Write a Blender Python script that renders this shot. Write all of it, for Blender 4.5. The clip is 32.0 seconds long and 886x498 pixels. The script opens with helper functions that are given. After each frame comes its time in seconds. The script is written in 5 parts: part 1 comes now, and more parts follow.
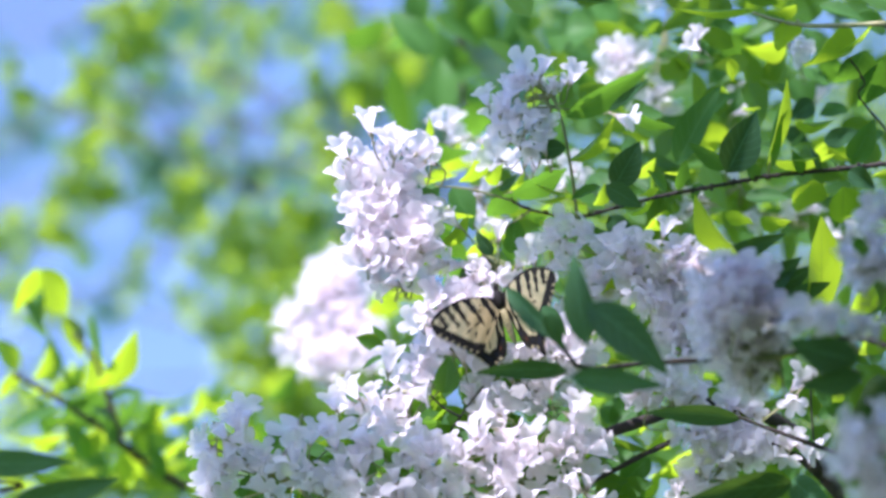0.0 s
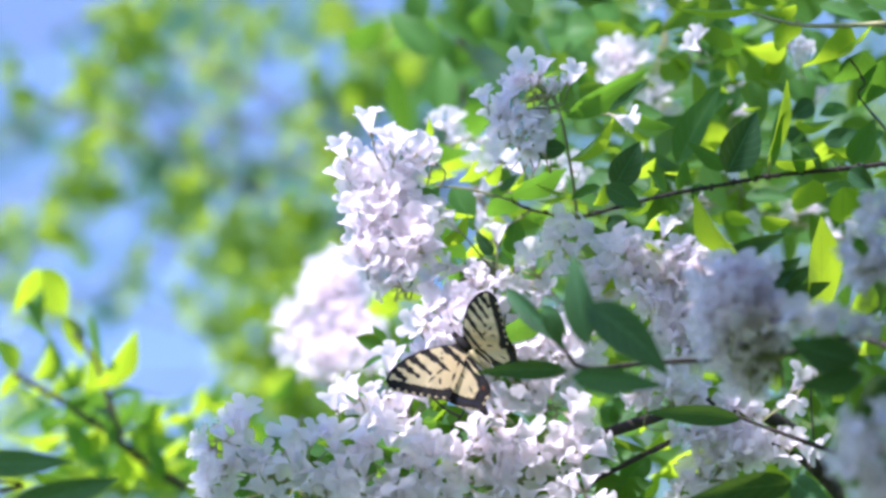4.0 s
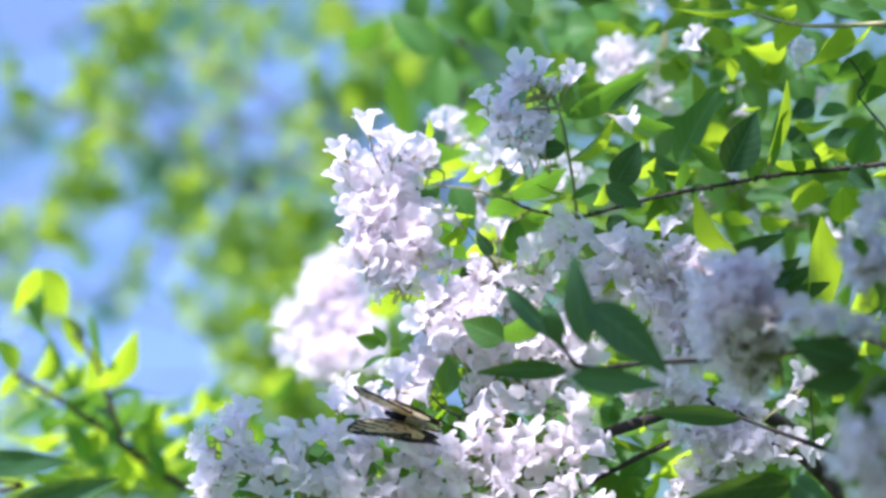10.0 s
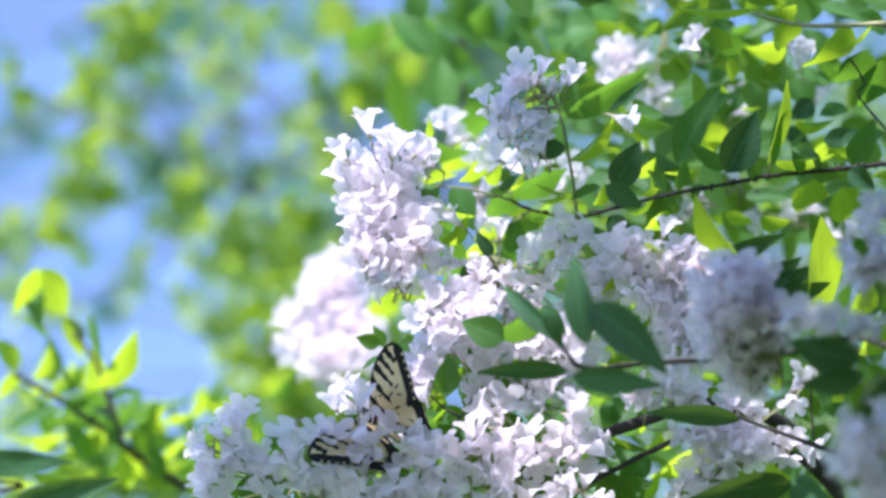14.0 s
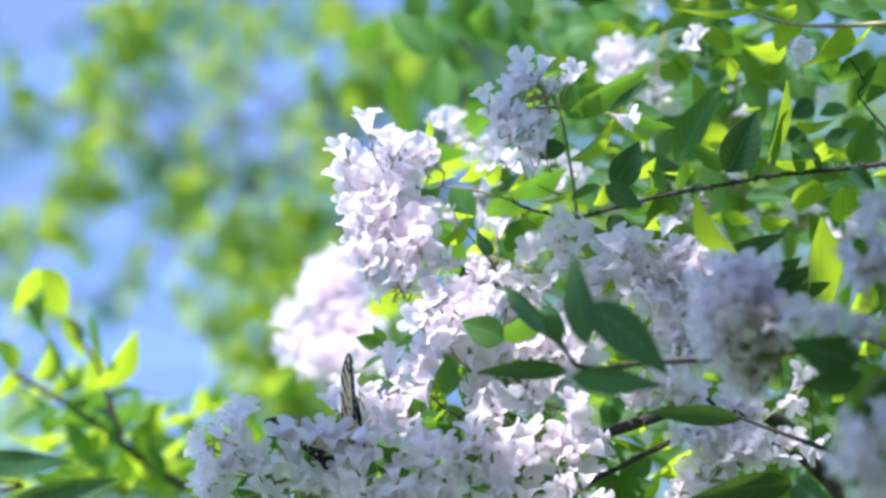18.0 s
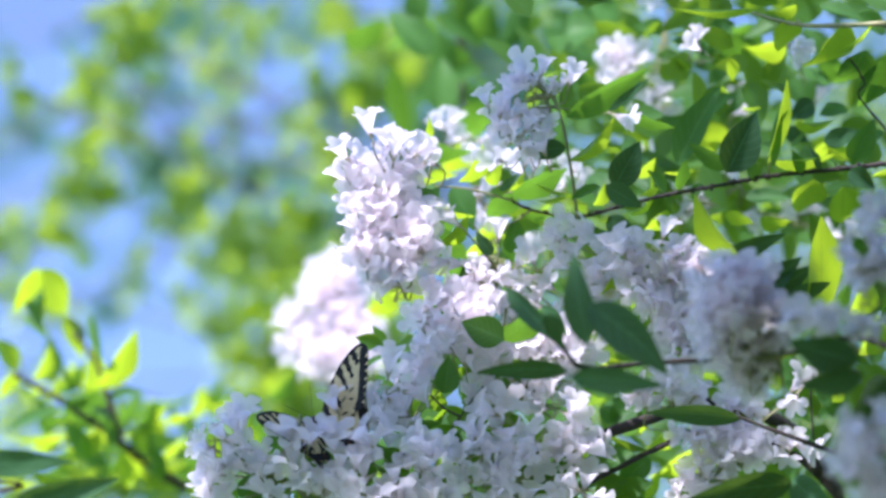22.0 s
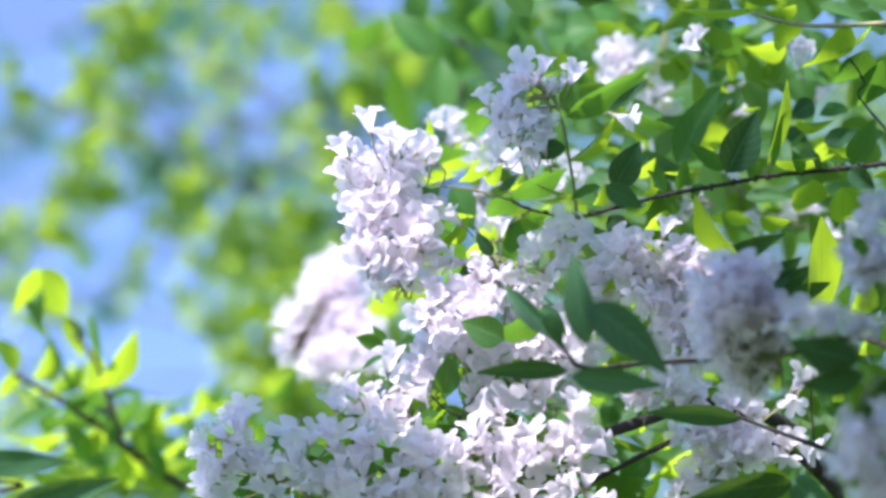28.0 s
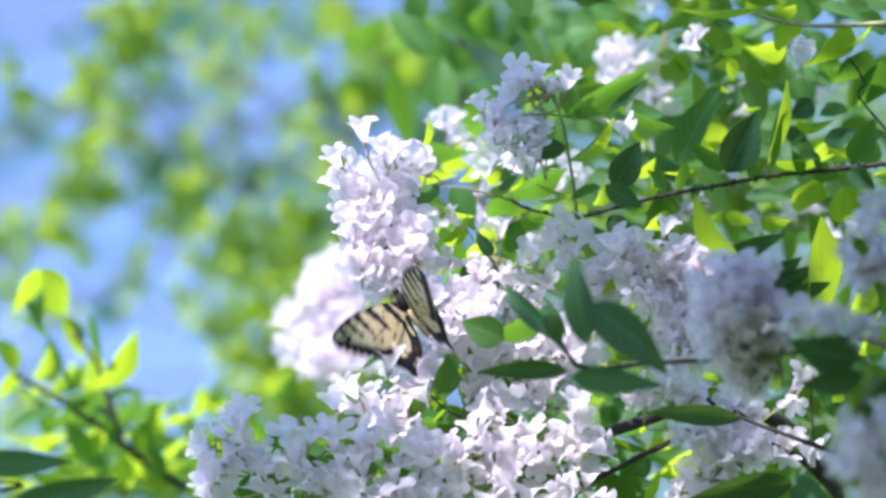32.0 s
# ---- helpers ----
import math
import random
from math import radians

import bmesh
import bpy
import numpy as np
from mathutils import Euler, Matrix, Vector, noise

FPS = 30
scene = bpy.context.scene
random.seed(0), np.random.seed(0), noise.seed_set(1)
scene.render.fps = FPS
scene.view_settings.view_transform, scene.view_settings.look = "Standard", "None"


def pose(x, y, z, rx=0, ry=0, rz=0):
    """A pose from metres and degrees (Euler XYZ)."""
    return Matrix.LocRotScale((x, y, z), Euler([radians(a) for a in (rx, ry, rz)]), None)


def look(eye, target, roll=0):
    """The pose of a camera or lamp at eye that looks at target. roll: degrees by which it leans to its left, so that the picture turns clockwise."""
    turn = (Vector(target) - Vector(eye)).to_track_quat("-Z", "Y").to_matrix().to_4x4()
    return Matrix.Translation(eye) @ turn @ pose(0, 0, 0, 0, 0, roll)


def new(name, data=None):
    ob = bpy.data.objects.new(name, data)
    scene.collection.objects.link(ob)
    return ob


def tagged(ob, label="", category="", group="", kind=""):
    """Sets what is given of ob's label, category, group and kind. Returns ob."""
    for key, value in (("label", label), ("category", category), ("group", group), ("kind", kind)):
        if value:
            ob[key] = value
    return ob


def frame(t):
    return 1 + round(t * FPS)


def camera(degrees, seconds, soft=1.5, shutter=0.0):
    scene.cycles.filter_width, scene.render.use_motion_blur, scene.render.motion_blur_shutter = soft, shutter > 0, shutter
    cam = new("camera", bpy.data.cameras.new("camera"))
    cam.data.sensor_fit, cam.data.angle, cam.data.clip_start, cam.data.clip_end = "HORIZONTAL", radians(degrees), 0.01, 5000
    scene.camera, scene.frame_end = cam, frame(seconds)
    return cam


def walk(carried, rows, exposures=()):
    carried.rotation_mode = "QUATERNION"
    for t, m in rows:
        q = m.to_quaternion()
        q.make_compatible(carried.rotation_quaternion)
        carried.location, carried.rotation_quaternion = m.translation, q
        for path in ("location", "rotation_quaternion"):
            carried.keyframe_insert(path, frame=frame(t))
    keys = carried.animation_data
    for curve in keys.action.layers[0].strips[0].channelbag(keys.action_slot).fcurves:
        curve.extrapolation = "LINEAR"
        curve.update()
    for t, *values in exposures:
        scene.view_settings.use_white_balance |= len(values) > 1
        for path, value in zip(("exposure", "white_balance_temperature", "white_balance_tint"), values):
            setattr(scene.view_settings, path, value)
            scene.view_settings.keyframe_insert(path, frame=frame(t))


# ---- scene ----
cam = camera(10, 32.0, soft=3.0, shutter=0.5)

# ---- camera: a long lens on a tripod, looking a little upward into the bush ----
TILT = radians(25)
EYE = Vector((0, 0, 1.5))
REACH = 3.319
RIGHT = Vector((1, 0, 0))
AWAY = Vector((0, math.cos(TILT), math.sin(TILT)))
UP = Vector((0, -math.sin(TILT), math.cos(TILT)))
HEART = EYE + AWAY * REACH
VIEW = look(EYE, HEART)
walk(cam, [(0.0, VIEW), (32.0, VIEW)])
cam.data.dof.use_dof = True
cam.data.dof.focus_distance = REACH + 0.01
cam.data.dof.aperture_fstop = 5.4
scene.view_settings.exposure = 1.65
scene.view_settings.use_white_balance = True
scene.view_settings.white_balance_temperature, scene.view_settings.white_balance_tint = 5800, 28

# ---- light: clear sky, high sun from the side ----
SUN_TO = Vector((-0.42, -0.57, 0.68)).normalized()
world = bpy.data.worlds.new("sky")
scene.world = world
world.use_nodes = True
sky = world.node_tree.nodes.new("ShaderNodeTexSky")
sky.sky_type = "NISHITA"
sky.sun_disc = False
sky.sun_elevation = math.asin(SUN_TO.z)
sky.sun_rotation = math.atan2(SUN_TO.x, SUN_TO.y)
sky.air_density, sky.dust_density, sky.ozone_density = 1.0, 0.15, 3.2
back = world.node_tree.nodes["Background"]
back.inputs[1].default_value = 0.100
world.node_tree.links.new(sky.outputs[0], back.inputs[0])
lamp = bpy.data.lights.new("sun", "SUN")
lamp.energy, lamp.angle, lamp.color = 3.5, radians(0.53), (1.0, 0.96, 0.90)
sun = new("sun", lamp)
sun.matrix_world = look(HEART + SUN_TO * 20, HEART)


def at(u, v, w):
    """A place by the flowering side of the bush: cm across, cm up along its slope, cm inward."""
    return HEART + RIGHT * (u / 100) + UP * (v / 100) + AWAY * (w / 100)


# ---- materials ----
def shader(name):
    m = bpy.data.materials.new(name)
    m.use_nodes = True
    n, l = m.node_tree.nodes, m.node_tree.links
    return m, n, l, n["Principled BSDF"], n["Material Output"]


def math_node(n, l, kind, a, b=None):
    q = n.new("ShaderNodeMath")
    q.operation = kind
    for i, s in enumerate((a, b)):
        if s is None:
            continue
        if isinstance(s, (int, float)):
            q.inputs[i].default_value = s
        else:
            l.new(s, q.inputs[i])
    return q.outputs[0]


def mix(n, l, fac, a, b):
    q = n.new("ShaderNodeMix")
    q.data_type = "RGBA"
    for i, s in ((0, fac), (6, a), (7, b)):
        if isinstance(s, (int, float)):
            q.inputs[i].default_value = s
        elif isinstance(s, tuple):
            q.inputs[i].default_value = (*s, 1)
        else:
            l.new(s, q.inputs[i])
    return q.outputs[2]


def ramp(n, l, fac, stops):
    q = n.new("ShaderNodeValToRGB")
    e = q.color_ramp.elements
    while len(e) < len(stops):
        e.new(0.5)
    for el, (p, c) in zip(e, stops):
        el.position, el.color = p, (*c, 1)
    l.new(fac, q.inputs[0])
    return q.outputs[0]


def noise_node(n, l, scale, detail=3, coord=None):
    q = n.new("ShaderNodeTexNoise")
    q.inputs["Scale"].default_value, q.inputs["Detail"].default_value = scale, detail
    if coord is not None:
        l.new(coord, q.inputs["Vector"])
    return q.outputs[0]


def leaf_material(name, dark, light, glow, share=0.5, per_island=False, veins=True):
    """A leaf: waxy face, light that shines through, midrib and side veins along its UVs."""
    m, n, l, b, out = shader(name)
    tc = n.new("ShaderNodeTexCoord")
    if per_island:
        rnd = n.new("ShaderNodeNewGeometry").outputs["Random Per Island"]
    else:
        rnd = n.new("ShaderNodeObjectInfo").outputs["Random"]
    grain = noise_node(n, l, 45, 3, tc.outputs["Object"])
    blotch = math_node(n, l, "ADD", math_node(n, l, "MULTIPLY", noise_node(n, l, 4, 3, tc.outputs["Object"]), 0.7), math_node(n, l, "MULTIPLY", grain, 0.3))
    f = math_node(n, l, "ADD", math_node(n, l, "MULTIPLY", rnd, 0.7), math_node(n, l, "MULTIPLY", blotch, 0.35))
    col = mix(n, l, f, dark, light)
    through_col = mix(n, l, f, tuple(c * 0.75 for c in glow), glow)
    if veins:
        sep = n.new("ShaderNodeSeparateXYZ")
        l.new(tc.outputs["UV"], sep.inputs[0])
        off = math_node(n, l, "ABSOLUTE", math_node(n, l, "SUBTRACT", sep.outputs[0], 0.5))
        rib = math_node(n, l, "LESS_THAN", off, 0.022)
        wave = math_node(n, l, "SINE", math_node(n, l, "MULTIPLY", math_node(n, l, "SUBTRACT", sep.outputs[1], math_node(n, l, "MULTIPLY", off, 0.55)), 44.0))
        side = math_node(n, l, "GREATER_THAN", wave, 0.93)
        v = math_node(n, l, "MAXIMUM", rib, math_node(n, l, "MULTIPLY", side, 0.55))
        v = math_node(n, l, "MULTIPLY", v, 0.7)
        col = mix(n, l, v, col, tuple(min(1, c * 1.9 + 0.02) for c in light))
        through_col = mix(n, l, v, through_col, tuple(c * 0.45 for c in glow))
        bump = n.new("ShaderNodeBump")
        bump.inputs["Strength"].default_value, bump.inputs["Distance"].default_value = 0.4, 0.0006
        l.new(math_node(n, l, "SUBTRACT", math_node(n, l, "MULTIPLY", blotch, 0.4), v), bump.inputs["Height"])
        l.new(bump.outputs[0], b.inputs["Normal"])
    l.new(col, b.inputs["Base Color"])
    b.inputs["Roughness"].default_value = 0.45
    b.inputs["Specular IOR Level"].default_value = 0.11
    tr = n.new("ShaderNodeBsdfTranslucent")
    l.new(through_col, tr.inputs[0])
    ms = n.new("ShaderNodeMixShader")
    ms.inputs[0].default_value = share
    l.new(b.outputs[0], ms.inputs[1])
    l.new(tr.outputs[0], ms.inputs[2])
    l.new(ms.outputs[0], out.inputs[0])
    return m


def petal_material(name, share=0.66):
    """Thin white petals with a breath of lilac, pinker down the tube, a warm net in the throat."""
    m, n, l, b, out = shader(name)
    tc = n.new("ShaderNodeTexCoord")
    sep = n.new("ShaderNodeSeparateXYZ")
    l.new(tc.outputs["UV"], sep.inputs[0])
    rnd = n.new("ShaderNodeObjectInfo").outputs["Random"]
    col = ramp(n, l, sep.outputs[1], [(0.0, (0.90, 0.80, 0.82)), (0.3, (0.945, 0.88, 0.905)), (0.6, (0.955, 0.895, 0.925)), (1.0, (0.96, 0.905, 0.94))])
    spot = noise_node(n, l, 260, 3, tc.outputs["Object"])
    f = math_node(n, l, "MULTIPLY", math_node(n, l, "ADD", spot, rnd), 0.2)
    col = mix(n, l, f, col, (0.925, 0.845, 0.89))
    l.new(col, b.inputs["Base Color"])
    b.inputs["Roughness"].default_value = 0.55
    b.inputs["Specular IOR Level"].default_value = 0.25
    bump = n.new("ShaderNodeBump")
    bump.inputs["Strength"].default_value, bump.inputs["Distance"].default_value = 0.5, 0.0007
    streak = math_node(n, l, "SINE", math_node(n, l, "MULTIPLY", sep.outputs[0], 125.0))
    l.new(math_node(n, l, "ADD", spot, math_node(n, l, "MULTIPLY", streak, 0.25)), bump.inputs["Height"])
    l.new(bump.outputs[0], b.inputs["Normal"])
    tr = n.new("ShaderNodeBsdfTranslucent")
    l.new(col, tr.inputs[0])
    ms = n.new("ShaderNodeMixShader")
    ms.inputs[0].default_value = share
    l.new(b.outputs[0], ms.inputs[1])
    l.new(tr.outputs[0], ms.inputs[2])
    # a thin petal lets a part of the light pass straight on
    clear = n.new("ShaderNodeBsdfTransparent")
    thin = n.new("ShaderNodeMixShader")
    thin.inputs[0].default_value = 0.21
    l.new(ms.outputs[0], thin.inputs[1])
    l.new(clear.outputs[0], thin.inputs[2])
    l.new(thin.outputs[0], out.inputs[0])
    return m


def rough_material(name, dark, light, scale, rough=0.8, bump_m=0.001):
    m, n, l, b, out = shader(name)
    tc = n.new("ShaderNodeTexCoord")
    big = noise_node(n, l, scale * 0.2, 3, tc.outputs["Object"])
    fine = noise_node(n, l, scale, 6, tc.outputs["Object"])
    f = math_node(n, l, "ADD", math_node(n, l, "MULTIPLY", big, 0.5), math_node(n, l, "MULTIPLY", fine, 0.5))
    l.new(ramp(n, l, f, [(0.3, dark), (0.7, light)]), b.inputs["Base Color"])
    b.inputs["Roughness"].default_value = rough
    bump = n.new("ShaderNodeBump")
    bump.inputs["Strength"].default_value, bump.inputs["Distance"].default_value = 0.7, bump_m
    l.new(fine, bump.inputs["Height"])
    l.new(bump.outputs[0], b.inputs["Normal"])
    return m


def scale_material(name, col, share, rough=0.7):
    """Butterfly wing scales: dusty, thin, with a little light through."""
    m, n, l, b, out = shader(name)
    tc = n.new("ShaderNodeTexCoord")
    dust = noise_node(n, l, 1500, 2, tc.outputs["Object"])
    smear = noise_node(n, l, 130, 3, tc.outputs["Object"])
    f = math_node(n, l, "MULTIPLY", math_node(n, l, "ADD", dust, smear), 0.35)
    c = mix(n, l, f, col, tuple(x * 0.62 for x in col))
    l.new(c, b.inputs["Base Color"])
    b.inputs["Roughness"].default_value = rough
    b.inputs["Specular IOR Level"].default_value = 0.15
    tr = n.new("ShaderNodeBsdfTranslucent")
    l.new(c, tr.inputs[0])
    ms = n.new("ShaderNodeMixShader")
    ms.inputs[0].default_value = share
    l.new(b.outputs[0], ms.inputs[1])
    l.new(tr.outputs[0], ms.inputs[2])
    l.new(ms.outputs[0], out.inputs[0])
    return m


LEAF = leaf_material("bush_leaf", (0.030, 0.084, 0.028), (0.064, 0.160, 0.038), (0.24, 0.55, 0.03), 0.34)
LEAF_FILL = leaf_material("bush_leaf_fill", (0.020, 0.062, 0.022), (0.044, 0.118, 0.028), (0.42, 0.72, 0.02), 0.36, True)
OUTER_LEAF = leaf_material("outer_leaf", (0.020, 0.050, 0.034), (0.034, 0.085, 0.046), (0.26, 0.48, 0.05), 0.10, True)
YOUNG_LEAF = leaf_material("young_leaf", (0.055, 0.15, 0.032), (0.090, 0.20, 0.038), (0.58, 0.84, 0.02), 0.56)
MATURE_LEAF = leaf_material("mature_leaf", (0.024, 0.068, 0.034), (0.044, 0.116, 0.048), (0.30, 0.56, 0.05), 0.14)
TREE_LEAF = leaf_material("tree_leaf", (0.055, 0.140, 0.060), (0.145, 0.24, 0.062), (0.55, 0.78, 0.03), 0.52, True, False)
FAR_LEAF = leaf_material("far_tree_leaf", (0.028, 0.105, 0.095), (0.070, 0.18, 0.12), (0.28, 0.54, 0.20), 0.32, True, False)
PETAL = petal_material("petal")
CALYX = rough_material("calyx", (0.30, 0.34, 0.16), (0.52, 0.40, 0.34), 300, 0.7, 0.0003)
STALK = rough_material("green_stalk", (0.14, 0.20, 0.06), (0.30, 0.28, 0.13), 200, 0.7, 0.0004)
PALE_STALK = rough_material("pale_stalk", (0.24, 0.27, 0.10), (0.40, 0.36, 0.18), 200, 0.6, 0.0004)
TWIG = rough_material("dark_twig", (0.018, 0.014, 0.012), (0.060, 0.046, 0.036), 220, 0.85, 0.0012)
BARK = rough_material("bark", (0.06, 0.045, 0.033), (0.20, 0.155, 0.115), 60, 0.9, 0.004)
GRASS = rough_material("grass", (0.035, 0.075, 0.018), (0.10, 0.17, 0.045), 6, 0.9, 0.03)
WING_CREAM = scale_material("wing_cream", (0.77, 0.63, 0.36), 0.48)
WING_BLACK = scale_material("wing_black", (0.022, 0.019, 0.018), 0.08)
WING_BLUE = scale_material("wing_blue", (0.020, 0.024, 0.040), 0.1)
WING_ORANGE = scale_material("wing_orange", (0.14, 0.05, 0.025), 0.2)


# ---- mesh helpers ----
def link(name, me, mats, parent=None, label=""):
    for m in mats:
        if m.name not in me.materials:
            me.materials.append(m)
    ob = new(name, me)
    if parent is not None:
        ob.parent = parent
    if label:
        ob["label"] = label
    return ob


def part(name, bm, material, parent, label=""):
    """One bmesh as one mesh object under a thing or a part."""
    me = bpy.data.meshes.new(name)
    bm.to_mesh(me)
    bm.free()
    for p in me.polygons:
        p.use_smooth = True
    return link(name, me, [material], parent, label)


def sweep(bm, pts, r0, r1, sides=8, wobble=0.0, rng=None):
    """A tapering tube along a smooth line through pts."""
    line = []
    n = len(pts)
    for i in range(n - 1):
        a, b, c, d = pts[max(i - 1, 0)], pts[i], pts[i + 1], pts[min(i + 2, n - 1)]
        for k in range(5):
            t = k / 5
            line.append(0.5 * ((2 * b) + (c - a) * t + (2 * a - 5 * b + 4 * c - d) * t * t + (3 * b - a - 3 * c + d) * t ** 3))
    line.append(pts[-1].copy())
    rings = []
    for i, p in enumerate(line):
        f = i / (len(line) - 1)
        d = (line[min(i + 1, len(line) - 1)] - line[max(i - 1, 0)]).normalized()
        x = d.orthogonal().normalized() if not rings else (last - d * last.dot(d)).normalized()
        last = x
        y = d.cross(x)
        r = r0 + (r1 - r0) * f
        if rng is not None:
            r *= 1 + rng.uniform(-wobble, wobble)
        rings.append([bm.verts.new(p + (x * math.cos(a) + y * math.sin(a)) * r) for a in (2 * math.pi * s / sides for s in range(sides))])
    for a, b in zip(rings, rings[1:]):
        for s in range(sides):
            bm.faces.new((a[s], a[(s + 1) % sides], b[(s + 1) % sides], b[s]))
    bm.faces.new(rings[0][::-1])
    bm.faces.new(rings[-1])


def knob(bm, p, r, rng):
    """A bud or leaf scar: a small uneven lump."""
    made = bmesh.ops.create_icosphere(bm, subdivisions=1, radius=1.0)
    turn = Euler((rng.uniform(0, 6), rng.uniform(0, 6), 0)).to_matrix()
    for v in made["verts"]:
        v.co = p + turn @ Vector((v.co.x * r, v.co.y * r * 0.8, v.co.z * r * rng.uniform(0.9, 1.5)))


def leaf_arrays(cols, rows, fold, droop, wave, rng, bend=0.0):
    """An ovate, pointed leaf, 1 long along y and 1 wide, arched sideways by bend: verts, faces, UVs."""
    verts, faces, uvs = [], [], []
    for j in range(rows + 1):
        t = j / rows
        half = 0.5 * (math.sin(math.pi * t ** 0.78) ** 0.85 if 0 < t < 1 else 0.0)
        half = max(half * (1 - 0.25 * t ** 3), 0.012 * (1 - t))
        for i in range(cols + 1):
            s = 2 * i / cols - 1
            x = half * s
            z = fold * abs(x) - droop * t * t + wave * math.sin(9 * t + 2.5 * s) * abs(s) * half
            verts.append((x + bend * 4 * t * (1 - t), t, z))
            uvs.append((0.5 + 0.5 * s, t))
    for j in range(rows):
        for i in range(cols):
            a = j * (cols + 1) + i
            faces.append((a, a + 1, a + cols + 2, a + cols + 1))
    return verts, faces, uvs


def mesh_of(name, verts, faces, uvs, kinds=None):
    me = bpy.data.meshes.new(name)
    me.from_pydata(verts, [], faces)
    lay = me.uv_layers.new(name="UVMap")
    idx = np.empty(len(me.loops), dtype=np.int32)
    me.loops.foreach_get("vertex_index", idx)
    lay.data.foreach_set("uv", np.asarray(uvs, dtype=np.float32)[idx].ravel())
    me.polygons.foreach_set("use_smooth", np.ones(len(me.polygons), dtype=bool))
    if kinds is not None:
        me.polygons.foreach_set("material_index", np.asarray(kinds, dtype=np.int32))
    me.update()
    return me


LEAF_RNG = random.Random(5)
LEAF_MESHES = [mesh_of("leaf", *leaf_arrays(4, 9, f, d, w, LEAF_RNG)) for f, d, w in
               ((0.35, 0.25, 0.06), (0.20, 0.50, 0.12), (0.50, 0.35, 0.08), (0.15, 0.15, 0.14))]
BENT_MESHES = [mesh_of("leaf", *leaf_arrays(4, 9, f, d, w, LEAF_RNG, b)) for f, d, w, b in
               ((0.35, 0.30, 0.06, 0.10), (0.25, 0.35, 0.08, 0.15), (0.35, 0.30, 0.06, -0.10), (0.25, 0.35, 0.08, -0.15))]


def leaf_set(material):
    """The leaf shapes, straight and arched either way, in one material."""
    made = []
    for q in LEAF_MESHES + BENT_MESHES:
        made.append(q.copy())
        made[-1].materials.append(material)
    return made


LEAF_SETS = {"": leaf_set(LEAF), "young": leaf_set(YOUNG_LEAF), "mature": leaf_set(MATURE_LEAF)}


def leaf_pose(base, tip, width, roll, origin, under=False):
    """The pose and scale of a leaf from base to tip; roll 0 shows its face to the open side, 90 its edge; under shows its underside, with the light behind it."""
    y = tip - base
    size = y.length
    y.normalize()
    z = -AWAY - UP * 0.55 if under else -AWAY + UP * 0.35
    z = (z - y * z.dot(y)).normalized()
    # roll above 0 leans the leaf so that the sun shines through it, below 0 so that its face takes the sun
    ways = [Matrix.Rotation(radians(q), 3, y) @ z for q in (roll, -roll)]
    ways.sort(key=SUN_TO.dot)
    z = ways[0] if roll > 0 else ways[1]
    x = y.cross(z)
    m = Matrix((x, y, z)).transposed().to_4x4()
    m.translation = base - origin
    return m @ Matrix.Diagonal((width, size, width, 1))


# ---- ground ----
def build_ground():
    bm = bmesh.new()
    n = 60
    grid = []
    for j in range(n + 1):
        row = []
        for i in range(n + 1):
            a, b = 2 * i / n - 1, 2 * j / n - 1
            x, y = math.copysign(abs(a) ** 3, a) * 1500, math.copysign(abs(b) ** 3, b) * 1500
            z = 0.05 * noise.noise((x * 0.3, y * 0.3, 0)) - 0.03
            row.append(bm.verts.new((x, y, z)))
        grid.append(row)
    for j in range(n):
        for i in range(n):
            bm.faces.new((grid[j][i], grid[j][i + 1], grid[j + 1][i + 1], grid[j + 1][i]))
    me = bpy.data.meshes.new("ground")
    bm.to_mesh(me)
    bm.free()
    tagged(link("ground", me, [GRASS]), "uneven mown green lawn reaching to the horizon", "ground", kind="structure")


# ---- far trees: a crown of leaf clumps on limbs ----
TREE_KINDS = [leaf_arrays(2, 4, 0.3, 0.2, 0.1, LEAF_RNG) for k in range(2)]


def leaf_heap(name, places, parent, material, label, kinds=TREE_KINDS, kind="stuff"):
    """Many leaves in one mesh; places holds 4 x 4 poses with their scale."""
    verts, faces, uvs = [], [], []
    for k, m in enumerate(places):
        v, f, u = kinds[k % len(kinds)]
        arr = np.array(m)
        start = len(verts)
        q = np.asarray(v) @ arr[:3, :3].T + arr[:3, 3]
        verts.extend(map(tuple, q))
        faces.extend(tuple(start + i for i in face) for face in f)
        uvs.extend(u)
    ob = link(name, mesh_of(name, verts, faces, uvs), [material], parent, label)
    ob["kind"] = kind
    return ob


def clump_leaves(rng, centre, radius, count, size, origin):
    for k in range(count):
        d = Vector((rng.gauss(0, 1), rng.gauss(0, 1), rng.gauss(0, 1))).normalized()
        p = centre + d * radius * rng.random() ** 0.5
        way = (d * 0.6 + Vector((rng.uniform(-1, 1), rng.uniform(-1, 1), rng.uniform(-1.0, 0.4)))).normalized()
        n = Vector((rng.uniform(-1, 1), rng.uniform(-1, 1), rng.uniform(0.0, 1.6)))
        z = (n - way * n.dot(way)).normalized()
        x = way.cross(z)
        s = size * rng.uniform(0.65, 1.25)
        m = Matrix((x, way, z)).transposed().to_4x4()
        m.translation = p - origin
        yield m @ Matrix.Diagonal((s * 0.62, s, s, 1))


